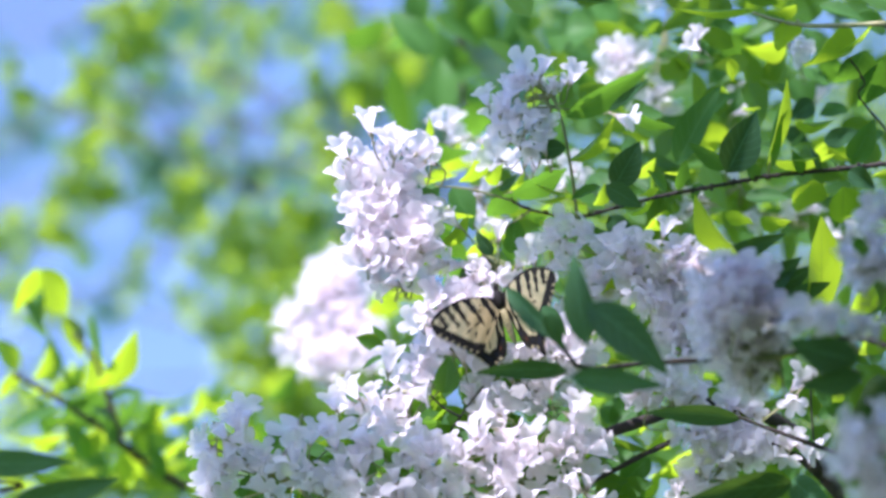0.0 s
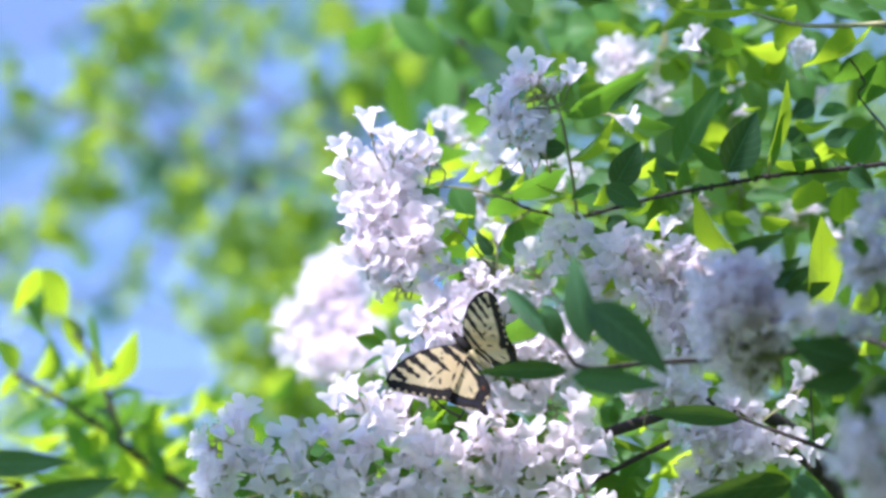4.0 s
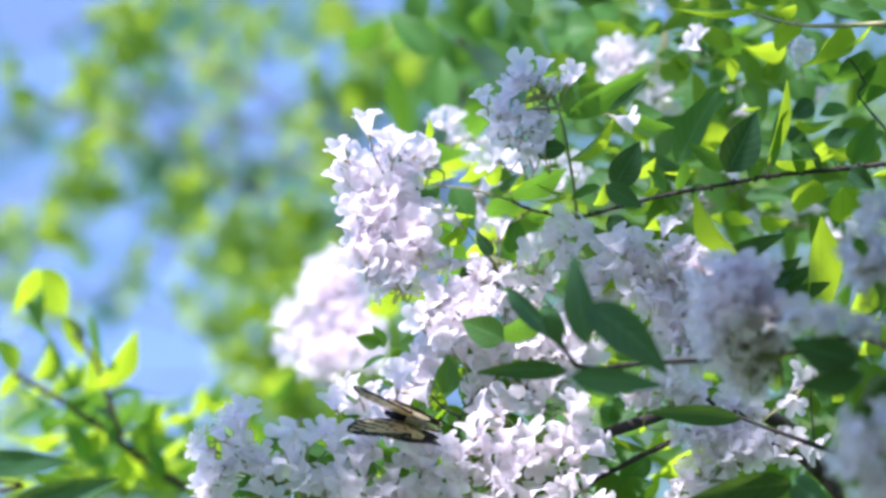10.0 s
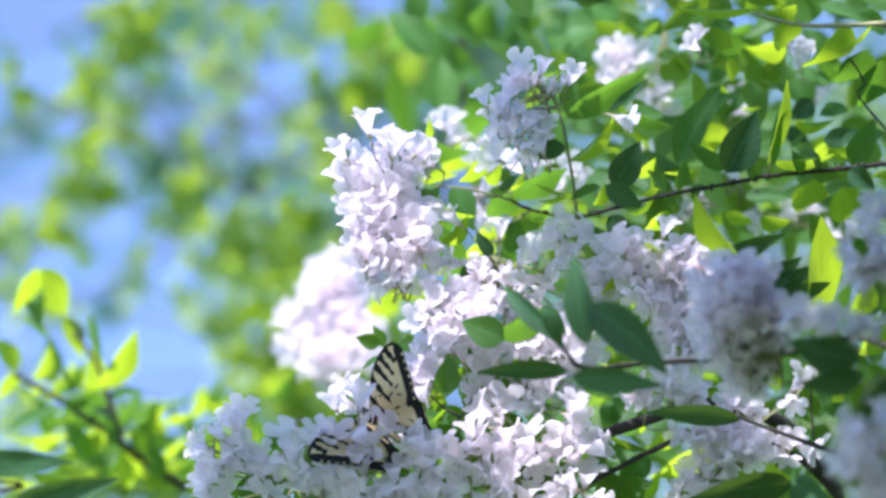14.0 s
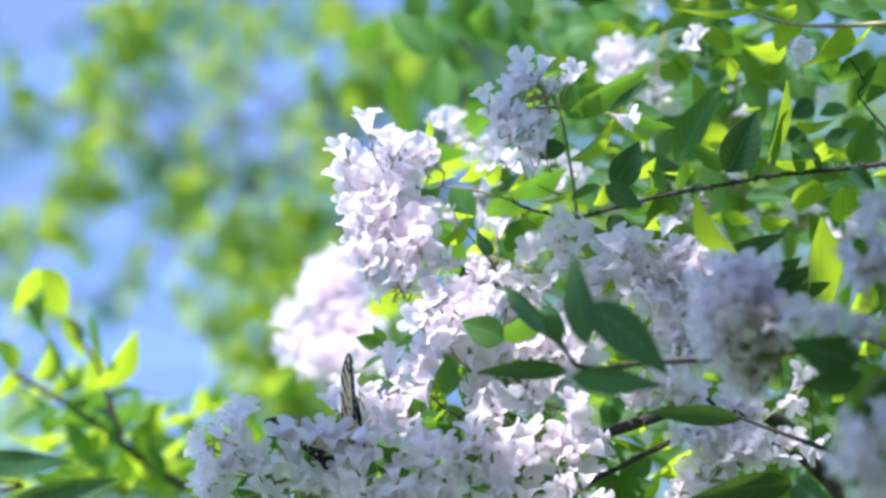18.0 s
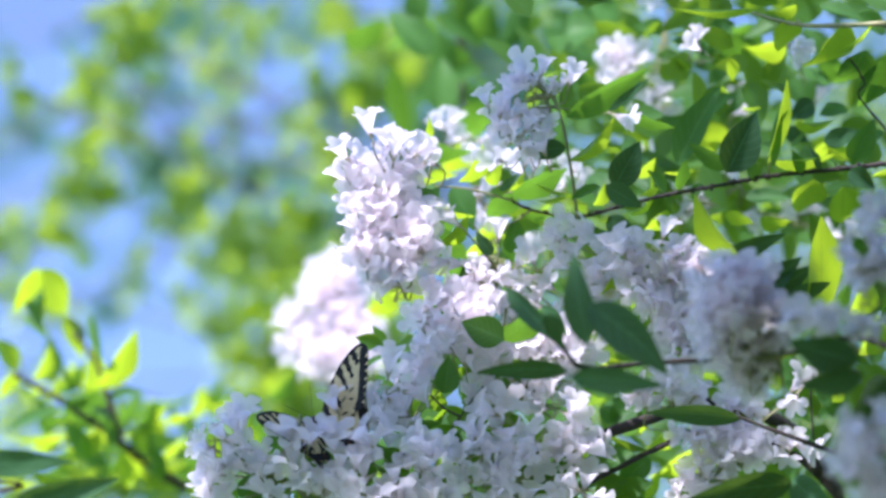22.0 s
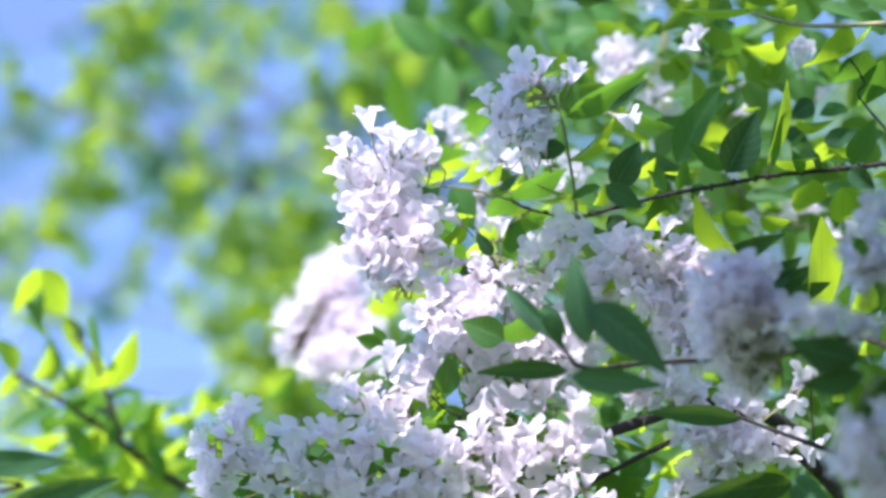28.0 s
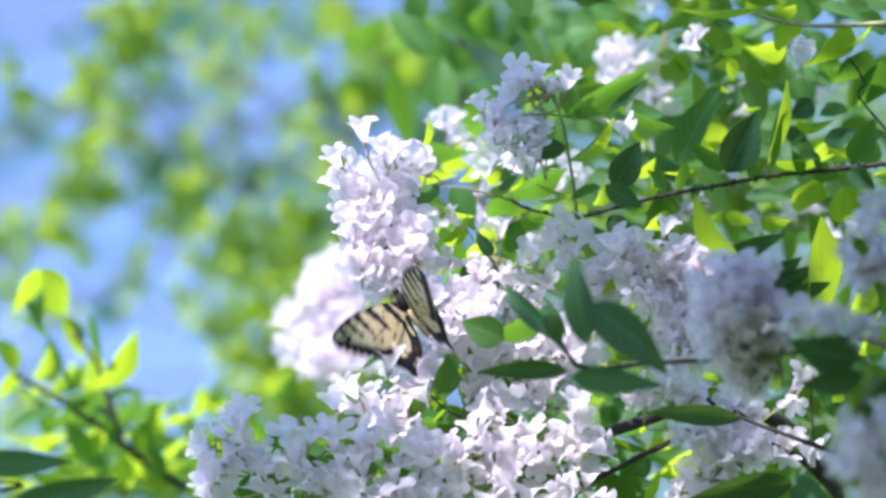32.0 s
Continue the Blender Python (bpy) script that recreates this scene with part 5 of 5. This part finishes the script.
cluster((1.93, 8.45, 45), [(0.46, 8.84, 40, 1.16, 0.83), (2.67, 7.51, 30, 0.73, 1.05)], 116, "white flowers deep in the bush")
cluster((18.9, 13.81, 42), [(17.79, 14.65, 20, 0.71, 0.71)], 117, "white flowers deep in the bush", 0.9)
cluster((26.54, 12.98, 42), [(24.66, 13.98, 20, 0.79, 0.79), (28.17, 12.19, 50, 0.6, 0.9)], 118, "white flowers deep in the bush")
cluster((21.95, 8.39, 42), [(21.41, 10.33, 40, 0.66, 0.58), (17.89, 3.36, 40, 1.25, 0.83)], 119, "white flowers deep in the bush", 0.9)
cluster((6.13, 4.75, 20), [(5.46, 5.77, 15, 1.39, 0.7), (2.99, 3.27, 30, 0.73, 1.37)], 120, "white flowers deep in the bush")
cluster((16.52, 16.73, 42), [(16.43, 17.97, 40, 1.08, 0.58), (16.02, 10.83, 40, 1.58, 1.08)], 121, "white flowers deep in the bush")
cluster((21.24, 4.48, 30), [(20.95, 5.3, 25, 0.72, 0.64), (15.99, 3.27, 30, 1.13, 0.89), (21.95, 2.09, 35, 0.82, 0.98)], 122, "white flowers deep in the bush")
cluster((27.22, 1.7, 40), [(26.04, 2.91, 35, 1.23, 0.9), (29.71, 0.87, 40, 1.08, 0.83), (9.13, 4.89, 30, 0.97, 0.73), (14.17, 6.18, 35, 0.82, 0.66)], 126, "white flowers deep in the bush", 0.95)
cluster((5.57, -9.88, 10), [(4.02, -9.44, 8, 0.91, 0.76), (8.19, -9.44, 8, 0.99, 0.76), (6.72, -5.68, 10, 0.76, 0.61),
    (2.5, -9.42, 3, 1.13, 0.91), (4.58, -8.36, 3, 0.98, 0.60), (1.44, -6.85, 3, 0.98, 0.76), (5.9, -6.16, 3, 1.44, 0.91), (7.56, -6.85, 3, 1.13, 0.91), (3.33, -7.53, 3, 0.98, 0.60), (6.28, -9.19, 3, 1.29, 0.68), (8.55, -5.86, 3, 0.91, 0.76)], 123, "shaded lilac flowers", 0.95)


# ---- the swallowtail butterfly ----
GROW = 1.12


def curve_at(points, x):
    for (x0, y0), (x1, y1) in zip(points, points[1:]):
        if x <= x1:
            return y0 + (y1 - y0) * (x - x0) / (x1 - x0)
    return points[-1][1]


def band(x, y, a, b, w0, w1):
    """Whether (x, y) lies on a tapering band from a to b."""
    ax, ay = a
    dx, dy = b[0] - ax, b[1] - ay
    f = ((x - ax) * dx + (y - ay) * dy) / (dx * dx + dy * dy)
    if f < -0.05 or f > 1:
        return False
    d = abs((x - ax) * dy - (y - ay) * dx) / math.hypot(dx, dy)
    return d + 0.45 * math.sin(f * 17 + ax) < (w0 + (w1 - w0) * f) / 2


FORE_TOP = [(0, 3), (4, 7.5), (8, 11.5), (13, 15.8), (18, 19.4), (23, 22.6), (28, 25.2), (33, 27.4), (38, 29.0), (42, 29.9), (46, 30.1), (49, 29.3), (51, 27.2), (52, 23.5)]
FORE_LOW = [(0, -3), (4, -5), (14, -6.5), (28, -7.5), (38, -8), (40.5, -6.5), (43, -1), (46, 6), (49, 14), (51, 20), (52, 23.5)]
HIND_TOP = [(0, 2), (6, 5), (14, 5), (24, 2), (32, -1), (37, -6), (39, -11)]
HIND_LOW = [(0, -8), (2, -16), (4, -25), (7, -31), (11, -34.5), (15, -34.5), (18, -36), (20, -40), (21.5, -42.5), (23.5, -42.5), (25, -40.5), (25.4, -37), (27, -34.5),
            (29.5, -32.5), (31.5, -29.5), (34.5, -26), (36, -21), (38, -16.5), (39, -11)]


def fore_kind(x, y):
    """0 cream, 1 black."""
    lo, hi = curve_at(FORE_LOW, x), curve_at(FORE_TOP, x)
    margin = min(math.hypot(x - p, y - q) for p, q in ((curve_x, curve_at(FORE_LOW, curve_x)) for curve_x in np.arange(38, 52.1, 0.8)))
    if margin < 7.0:
        along = y * 0.93 + x * 0.37
        if 1.0 < margin < 2.3 and (along % 4.6) < 1.6 and y < 23:
            return 0
        return 1
    if hi - y < 0.9 + 0.02 * x:
        return 1
    for a, b, w0, w1 in (((6, 11), (11, -7), 5.6, 3.0), ((16.5, 19), (21, -1), 6.6, 1.4), ((25.5, 24.5), (29.5, 8), 6.2, 1.6),
                         ((33, 28), (35.5, 13), 5.4, 1.8), ((39.5, 30), (42, 19), 5.2, 3.2)):
        if band(x, y, a, b, w0, w1):
            return 1
    for a, b in (((24, 4), (48, 11)), ((24, 4), (42, -3)), ((21, 3), (27, 5)), ((12, 8), (24, 4)), ((10, -3), (40, -6))):
        if band(x, y, a, b, 0.5, 0.6):
            return 1
    if x < 4:
        return 1
    return 0


def hind_kind(x, y):
    """0 cream, 1 black, 2 blue, 3 orange."""
    margin = min(math.hypot(x - p, y - q) for p, q in ((e, curve_at(HIND_LOW, e)) for e in np.arange(5, 39.1, 0.8)))
    if x < 3.6 + 0.04 * -y and y < -4:
        return 1
    if y < -36:
        return 1
    if margin < 8.5:
        if 0.6 < margin < 1.9 and ((x * 0.75 - y * 0.65) % 6.0) < 3.0 and x > 12:
            return 0
        if 4.2 < margin < 6.0 and ((x * 0.75 - y * 0.65) % 6.0) < 2.4 and y < -16:
            return 3 if (x < 13 and y < -24) else 2
        return 1
    if band(x, y, (6, 4), (9.5, -32), 4.2, 3.0):
        return 1
    for b in ((33, -22), (22, -36)):
        if band(x, y, (14, -6), b, 0.1, 0.6):
            return 1
    return 0


def wing_mesh(name, top, low, kind, mirror, span, rows, cols, arch, sweep_back=0.0, grow=GROW):
    verts, faces, uvs, kinds, flat = [], [], [], [], []
    for i in range(cols + 1):
        x = span * i / cols
        lo, hi = curve_at(low, x), curve_at(top, x)
        if hi - lo < 0.05:
            hi = lo + 0.05
        for j in range(rows + 1):
            t = j / rows
            y = lo + (hi - lo) * t
            z = arch * math.sin(math.pi * x / span) + 0.10 * math.sin(y * 0.7 + x * 0.12)
            c, q = math.cos(sweep_back), math.sin(sweep_back)
            verts.append((mirror * (x * c + y * q) * grow / 1000, (y * c - x * q) * grow / 1000, z * grow / 1000))
            flat.append((x, y))
            uvs.append((x / span, t))
    for i in range(cols):
        for j in range(rows):
            a = i * (rows + 1) + j
            q = (a, a + rows + 1, a + rows + 2, a + 1)
            faces.append(q if mirror > 0 else q[::-1])
            kinds.append(kind(sum(flat[k][0] for k in q) / 4, sum(flat[k][1] for k in q) / 4))
    return mesh_of(name, verts, faces, uvs, kinds)


def lathe(bm, rings, sides=14):
    """A body turned round the y axis: rings of (y, half-width, half-height, z) in mm."""
    loops = []
    for y, a, b, z in rings:
        loops.append([bm.verts.new((a * math.cos(e) * GROW / 1000, y * GROW / 1000, (z + b * math.sin(e)) * GROW / 1000))
                      for e in (2 * math.pi * s / sides for s in range(sides))])
    for p, q in zip(loops, loops[1:]):
        for s in range(sides):
            bm.faces.new((p[s], q[s], q[(s + 1) % sides], p[(s + 1) % sides]))
    bm.faces.new(loops[0])
    bm.faces.new(loops[-1][::-1])


def build_butterfly():
    b = tagged(new("swallowtail_butterfly"), "yellow tiger-striped swallowtail butterfly with black margins among the blossoms", "butterfly")
    bm = bmesh.new()
    lathe(bm, [(9.5, 1.2, 1.2, 0), (8, 2.4, 2.4, 0.2), (5, 3.1, 3.2, 0.3), (1, 3.0, 3.1, 0.2), (-2, 1.9, 2.0, 0)])
    part("thorax", bm, WING_BLACK, b, "furry black thorax")
    bm = bmesh.new()
    lathe(bm, [(-1.5, 1.8, 1.9, 0), (-5, 2.4, 2.5, -0.2), (-11, 2.5, 2.6, -0.6), (-17, 2.0, 2.0, -1.2), (-22, 1.2, 1.3, -1.8), (-24.5, 0.4, 0.4, -2.1)])
    part("abdomen", bm, rough_material("abdomen", (0.03, 0.025, 0.02), (0.5, 0.42, 0.2), 420, 0.8, 0.0002), b, "black and yellow abdomen")
    bm = bmesh.new()
    lathe(bm, [(9, 1.1, 1.1, 0), (10, 1.8, 1.6, 0), (12, 1.7, 1.5, -0.2), (13.2, 0.7, 0.7, -0.4)])
    part("head", bm, WING_BLACK, b)
    for s in (-1, 1):
        bm = bmesh.new()
        sweep(bm, [Vector(p) * GROW / 1000 for p in ((s * 0.7, 12.5, 0.6), (s * 4, 18, 3), (s * 8, 25, 5), (s * 9.5, 28, 5.4))], 0.00012, 0.0002, 6)
        part("antenna", bm, WING_BLACK, b)
        for k, y in enumerate((6.5, 3.5, 0.5)):
            bm = bmesh.new()
            sweep(bm, [Vector(p) * GROW / 1000 for p in ((s * 1.5, y, -2), (s * 5, y + 2 - 2 * k, -4), (s * 7, y + 3 - 4 * k, -9), (s * 8, y + 4 - 5 * k, -11))], 0.0003, 0.00015, 5)
            part("leg", bm, WING_BLACK, b)
    wings = []
    for s in (1, -1):
        f = link("forewing", wing_mesh("forewing", FORE_TOP, FORE_LOW, fore_kind, s, 52, 80, 110, 1.6, radians(35)), [WING_CREAM, WING_BLACK], b)
        h = link("hindwing", wing_mesh("hindwing", HIND_TOP, HIND_LOW, hind_kind, s, 39, 100, 84, 1.0, 0.0, 1.0), [WING_CREAM, WING_BLACK, WING_BLUE, WING_ORANGE], b)
        wings.append((s, f, h))
    return b, wings


butterfly, wings = build_butterfly()


def motions():
    # seconds; place u, v, w in cm; turn in degrees; lift of the left and right wings and forward reach of the left and right forewings in degrees
    flight = [
        (0.0, 3.81, -3.70, -2.0, 111, -16, -14, 50, 50, -0, 5),
        (0.2, 4.06, -4.70, -1.8, 116, -13, -20, 30, 48, 8, 5),
        (0.4, 3.77, -4.10, -1.6, 113, -7, -19, 32, 38, 4, 12),
        (0.6, 4.47, -3.64, -1.4, 105, -6, -17, 65, 59, 2, 3),
        (0.8, 3.77, -2.33, -1.2, 70, -17, -8, 84, 69, -12, -24),
        (1.0, 3.00, -2.49, -1.0, 64, -16, -6, 78, 72, -22, -23),
        (1.2, 2.90, -2.85, -1.1, 93, -8, -6, 82, 75, 2, 2),
        (1.4, 3.74, -4.99, -1.2, 110, -18, -15, 35, 55, 4, 18),
        (1.6, 3.03, -5.91, -1.2, 121, -32, -27, 34, 42, 1, 16),
        (1.8, 2.70, -6.28, -1.3, 101, -39, -34, 43, 50, 1, 5),
        (2.0, 1.56, -4.65, -1.4, 79, -40, -30, 80, 72, -19, -19),
        (2.3, 1.91, -6.75, -1.5, 82, -56, -25, 55, 73, 1, -21),
        (2.6, 0.52, -4.43, -1.6, 80, -40, -30, 77, 76, -26, -23),
        (3.0, 2.28, -6.32, -1.8, 113, -28, -31, 37, 46, 9, 6),
        (3.2, 1.87, -6.40, -1.9, 113, -35, -28, 51, 39, 14, 2),
        (3.5, 1.42, -6.30, -2.0, 115, -37, -26, 52, 47, 18, 8),
        (4.0, 1.62, -6.48, -2.2, 117, -37, -29, 43, 52, 15, 8),
        (4.4, 1.42, -6.10, -2.4, 110, -41, -26, 74, 59, 13, 15),
        (4.8, 1.37, -6.49, -2.5, 117, -43, -27, 51, 53, 14, 9),
        (5.2, 1.32, -6.60, -2.7, 118, -45, -32, 50, 57, 10, 13),
        (5.5, 1.43, -6.26, -2.8, 117, -44, -34, 69, 69, 9, 16),
        (5.7, -0.37, -6.05, -2.9, 99, -49, -35, 72, 79, 5, -9),
        (6.0, 1.27, -6.89, -3.0, 123, -45, -40, 39, 49, -4, 12),
        (6.2, 1.03, -6.87, -3.0, 127, -24, -68, 9, 38, -1, 20),
        (6.4, 0.86, -7.19, -3.0, 129, -25, -76, 11, 34, 12, 9),
        (6.6, 0.91, -6.84, -3.0, 126, -23, -80, 16, 33, 7, 9),
        (6.8, -0.60, -6.54, -3.0, 131, -41, -80, 84, 38, -6, 9),
        (7.0, -0.08, -7.00, -3.0, 127, -42, -68, 79, 49, 2, 9),
        (7.2, 0.89, -7.40, -3.0, 124, -39, -61, 59, 39, 0, 19),
        (7.4, -1.54, -4.84, -3.0, 106, -24, -39, 85, 50, 4, 7),
        (7.6, -1.14, -8.23, -3.0, 85, -48, -37, 73, 73, -12, -24),
        (7.8, -0.58, -8.31, -3.0, 99, -35, -27, 71, 45, -5, -2),
        (8.0, -1.72, -11.09, -3.0, 116, -64, -33, 70, 80, 7, -1),
        (8.2, -1.43, -10.31, -3.0, 94, -55, -27, 58, 46, -3, -8),
        (8.5, -1.62, -10.10, -3.0, 95, -52, -27, 58, 57, -3, 0),
        (8.8, -1.94, -10.51, -3.0, 108, -62, -17, 53, 47, 11, -4),
        (9.0, -2.20, -10.60, -3.0, 79, -67, 27, 29, -3, 26, 1),
        (9.3, -2.58, -10.49, -3.0, 65, -62, 43, 22, -1, 19, 5),
        (9.6, -2.59, -10.87, -3.0, 67, -66, 19, 40, 78, 13, 1),
        (10.0, -2.54, -11.01, -3.0, 112, -62, -43, 71, 86, 4, 9),
        (10.3, -3.13, -11.06, -2.6, 114, -66, -39, 67, 60, 10, 2),
        (10.6, -3.18, -11.23, -2.2, 111, -67, -41, 67, 73, 10, 3),
        (11.0, -2.68, -11.59, -1.7, 113, -72, -53, 69, 77, 8, 7),
        (11.3, -2.77, -11.69, -1.3, 121, -70, -55, 71, 75, 13, 13),
        (11.6, -2.89, -11.96, -0.9, 126, -71, -60, 73, 74, 15, 15),
        (12.0, -3.13, -12.78, -0.3, 106, -66, -54, 76, 69, 3, 8),
        (12.5, -3.96, -12.92, 0.3, 100, -63, -45, 73, 70, 9, 2),
        (13.0, -3.68, -13.50, 1.0, 98, -59, -47, 71, 82, 6, 1),
        (13.3, -3.66, -13.48, 0.7, 98, -58, -45, 71, 82, 7, -6),
        (13.6, -4.28, -11.20, 0.4, 106, -47, -44, 69, 58, -14, 11),
        (14.0, -4.41, -11.26, 0.2, 112, -42, -34, 55, 38, 4, 10),
        (14.5, -4.58, -11.54, 0.2, 101, -41, -30, 56, 50, -1, 9),
        (15.0, -4.77, -11.58, 0.3, 102, -46, -30, 54, 49, 1, 10),
        (15.5, -4.84, -11.45, 0.3, 103, -45, -32, 62, 56, 0, 15),
        (16.0, -5.04, -11.35, 0.4, 107, -45, -31, 48, 42, 4, 10),
        (16.5, -5.13, -11.31, 0.5, 109, -45, -31, 46, 43, 5, 12),
        (16.7, -6.49, -10.72, 1.2, 96, -40, -39, 60, 61, -9, 14),
        (17.0, -6.60, -12.18, 3.5, 83, -36, -33, 74, 57, -11, -9),
        (17.3, -6.46, -11.95, 1.0, 84, -26, -32, 65, 43, -3, 11),
        (17.6, -6.44, -12.03, 1.2, 80, -26, -30, 64, 43, -3, 11),
        (18.0, -6.58, -12.25, 1.4, 76, -27, -29, 67, 49, -9, 4),
        (18.3, -6.63, -12.45, 1.6, 75, -27, -28, 68, 51, -6, 6),
        (18.6, -6.75, -12.55, 1.8, 74, -28, -27, 68, 54, -7, 4),
        (19.0, -6.96, -13.20, 2.0, 74, -30, -25, 65, 60, -8, -7),
        (19.4, -7.08, -13.16, 1.9, 74, -30, -25, 64, 55, -7, -5),
        (19.7, -7.20, -13.36, 1.9, 69, -32, -25, 63, 55, -7, -11),
        (20.0, -7.18, -12.60, 1.8, 68, -33, -25, 59, 38, -3, -2),
        (20.3, -7.06, -12.38, 1.8, 74, -31, -23, 61, 42, -5, 3),
        (20.6, -6.82, -12.31, 1.7, 74, -30, -23, 59, 46, -4, 6),
        (21.0, -6.68, -12.05, 1.7, 77, -24, -28, 71, 62, -1, 14),
        (21.3, -6.74, -12.15, 1.6, 76, -26, -29, 75, 56, -6, 14),
        (21.5, -6.86, -12.21, 1.6, 78, -27, -28, 67, 45, -11, 7),
        (21.8, -7.19, -12.00, 1.7, 75, -26, -28, 63, 42, -6, 14),
        (22.0, -8.00, -12.00, 1.8, 81, -32, -18, 67, 30, -5, 12),
        (22.3, -8.80, -12.05, 1.9, 75, -31, -26, 62, 49, -19, 7),
        (22.6, -9.02, -12.14, 2.0, 82, -38, -31, 63, 61, -13, 8),
        (23.0, -10.47, -12.31, 2.0, 99, -48, -39, 68, 72, -11, 6),
        (23.2, -10.21, -14.83, 3.0, 100, -49, -43, 73, 73, -12, -3),
        (23.4, -9.13, -17.50, 4.0, 102, -49, -44, 74, 72, -11, -7),
        (25.5, -8.75, -19.00, 4.0, 103, -49, -45, 75, 74, -11, -9),
        (27.2, -8.83, -18.24, 4.0, 95, -47, -43, 77, 69, -16, -14),
        (27.5, -10.81, -13.43, 4.0, 89, -41, -36, 86, 57, -16, -1),
        (27.6, -10.69, -13.72, 3.3, 84, -45, -32, 83, 68, -15, -9),
        (27.7, -10.92, -12.40, 2.7, 79, -39, -28, 82, 66, -16, -14),
        (27.8, -12.70, -7.70, 2.0, 68, -36, -19, 80, 73, -2, -17),
        (27.9, -13.96, -5.55, 1.3, 67, -7, -9, 86, 51, -13, -23),
        (28.0, -9.47, -6.06, 0.7, 59, 23, 15, 89, 89, -27, -23),
        (28.1, -5.83, -4.86, 0.0, 74, 12, 6, 67, 86, -17, -6),
        (28.2, -5.11, -4.89, -0.1, 84, -23, -4, 68, 86, -13, -1),
        (28.4, -3.07, -5.97, -0.4, 102, -46, -47, 76, 87, -20, 2),
        (28.6, -1.51, -5.77, -0.4, 106, -45, -46, 71, 66, -8, -3),
        (28.8, -2.86, -4.80, -0.4, 116, -27, -38, 64, 63, 7, 11),
        (29.0, -1.58, -5.03, -0.4, 114, -29, -43, 60, 68, -2, 7),
        (29.3, -1.49, -4.53, -0.4, 114, -31, -44, 57, 64, 12, 5),
        (29.6, -1.72, -5.20, -0.4, 124, -17, -35, 53, 53, 3, -4),
        (30.0, -1.68, -4.78, -0.4, 105, -23, -41, 53, 60, -4, 2),
        (30.3, -2.10, -5.03, -0.4, 136, -6, -40, 7, 30, 4, 1),
        (30.6, -1.68, -4.83, -0.4, 126, -20, -45, 61, 46, 5, 8),
        (31.0, -1.47, -4.67, -0.4, 124, -23, -44, 62, 52, 3, 4),
        (31.3, -2.18, -4.73, -0.4, 143, -6, -41, 5, 31, 5, 0),
        (31.6, -3.43, -3.68, -0.4, 124, -25, -51, 70, 52, 11, 11),
        (31.8, -1.26, -4.52, -0.4, 140, -15, -52, 12, 37, 6, -4),
        (32.0, -2.36, -3.81, -0.4, 125, -16, -45, 70, 41, 6, 9),
    ]
    walk(butterfly, [(t, pose(*at(u, v, w), rx, ry, rz)) for t, u, v, w, rx, ry, rz, left, right, reach_left, reach_right in flight])
    for s, fore, hind in wings:
        for ob, y, z, less in ((fore, 3.5, 1.4, 0), (hind, 0.0, 1.0, 4)):
            k = 8 if s > 0 else 7
            walk(ob, [(row[0], pose(s * 0.0022, y * GROW / 1000, z / 1000, 0, -s * (row[k] - less), 0) @ pose(0, 0, 0, 0, 0, 0 if less else s * row[k + 2])) for row in flight])
    # blossoms that dip under the butterfly's weight and in the air
    sways = (
        (upper, ((0, 0, 0), (3, 0, 0), (6, -.04, -.05), (10, -.1, -.16), (14, -.1, -.1), (20, -.07, -.07), (24, 0, 0), (28, 0, 0.04), (28.5, -.4, -.85), (29, -.37, -.63), (30, -.22, -.48), (31, -.3, -.6), (32, -.37, -.63))),
        (middle, ((0, -.1, -.1), (1, .2, .1), (3, 0, -.2), (6, -.4, -.45), (7, -.3, -.4), (8, .1, 0), (10, 0, -.05), (14, 0, 0), (20, -.15, 0), (25, 0, 0), (28, .05, .05), (32, 0, 0))),
        (lone_flower, ((0, 0, 0), (6.5, 0, 0), (7.4, .6, -1.1), (13.4, .6, -1.15), (14, -1.9, -2.5), (14.6, -1.9, -2.5), (17, 0, -.2), (20, 0, 0), (32, 0, 0))),
        (tip_cluster, ((0, .04, .04), (10, -.04, -.1), (13, -.12, -.06), (19, -.12, 0), (25, 0, 0), (32, 0, .02))),
        (front_cluster, ((0, .1, -.04), (10, -.04, -.06), (17, -.12, 0), (25, 0, 0), (32, .03, .05))),
        (crown_cluster, ((0, 0, 0), (10, -.1, -.1), (20, -.04, 0), (28, 0, 0), (28.5, -.35, -.5), (30, -.2, -.3), (32, -.35, -.45))),
    )
    # the overhanging boughs ride the breeze, and with them their shade
    airs = (
        (bough_low, ((0, .5), (7.3, .45), (8, .16), (8.7, .42), (10.4, .06), (11.2, 0), (13.6, 0), (14.2, .16), (15, .45), (17, .46), (18.2, .02), (23.4, 0), (24.4, .04), (25.1, .16), (27.9, .12), (28.6, .42), (32, .52))),
        (bough_high, ((0, .4), (10.2, .36), (11.3, 0), (13.3, 0), (14.1, .3), (17.5, .34), (19, .3), (23, .3), (25, .36), (32, .42))),
    ) + tuple((ob, ((0, 0), (5, .012), (9, -.01), (14, .012), (20, -.012), (26, .01), (32, 0))) for ob in bough_still)
    for ob, rows in airs:
        home = ob.location.copy()
        walk(ob, [(t, Matrix.Translation(home + Vector((-0.60 * d, -0.80 * d, 0.0)))) for t, d in rows])
    for ob, rows in sways:
        home = ob.location.copy()
        walk(ob, [(t, Matrix.Translation(home + RIGHT * (u / 100) + UP * (v / 100))) for t, u, v in rows])


motions()
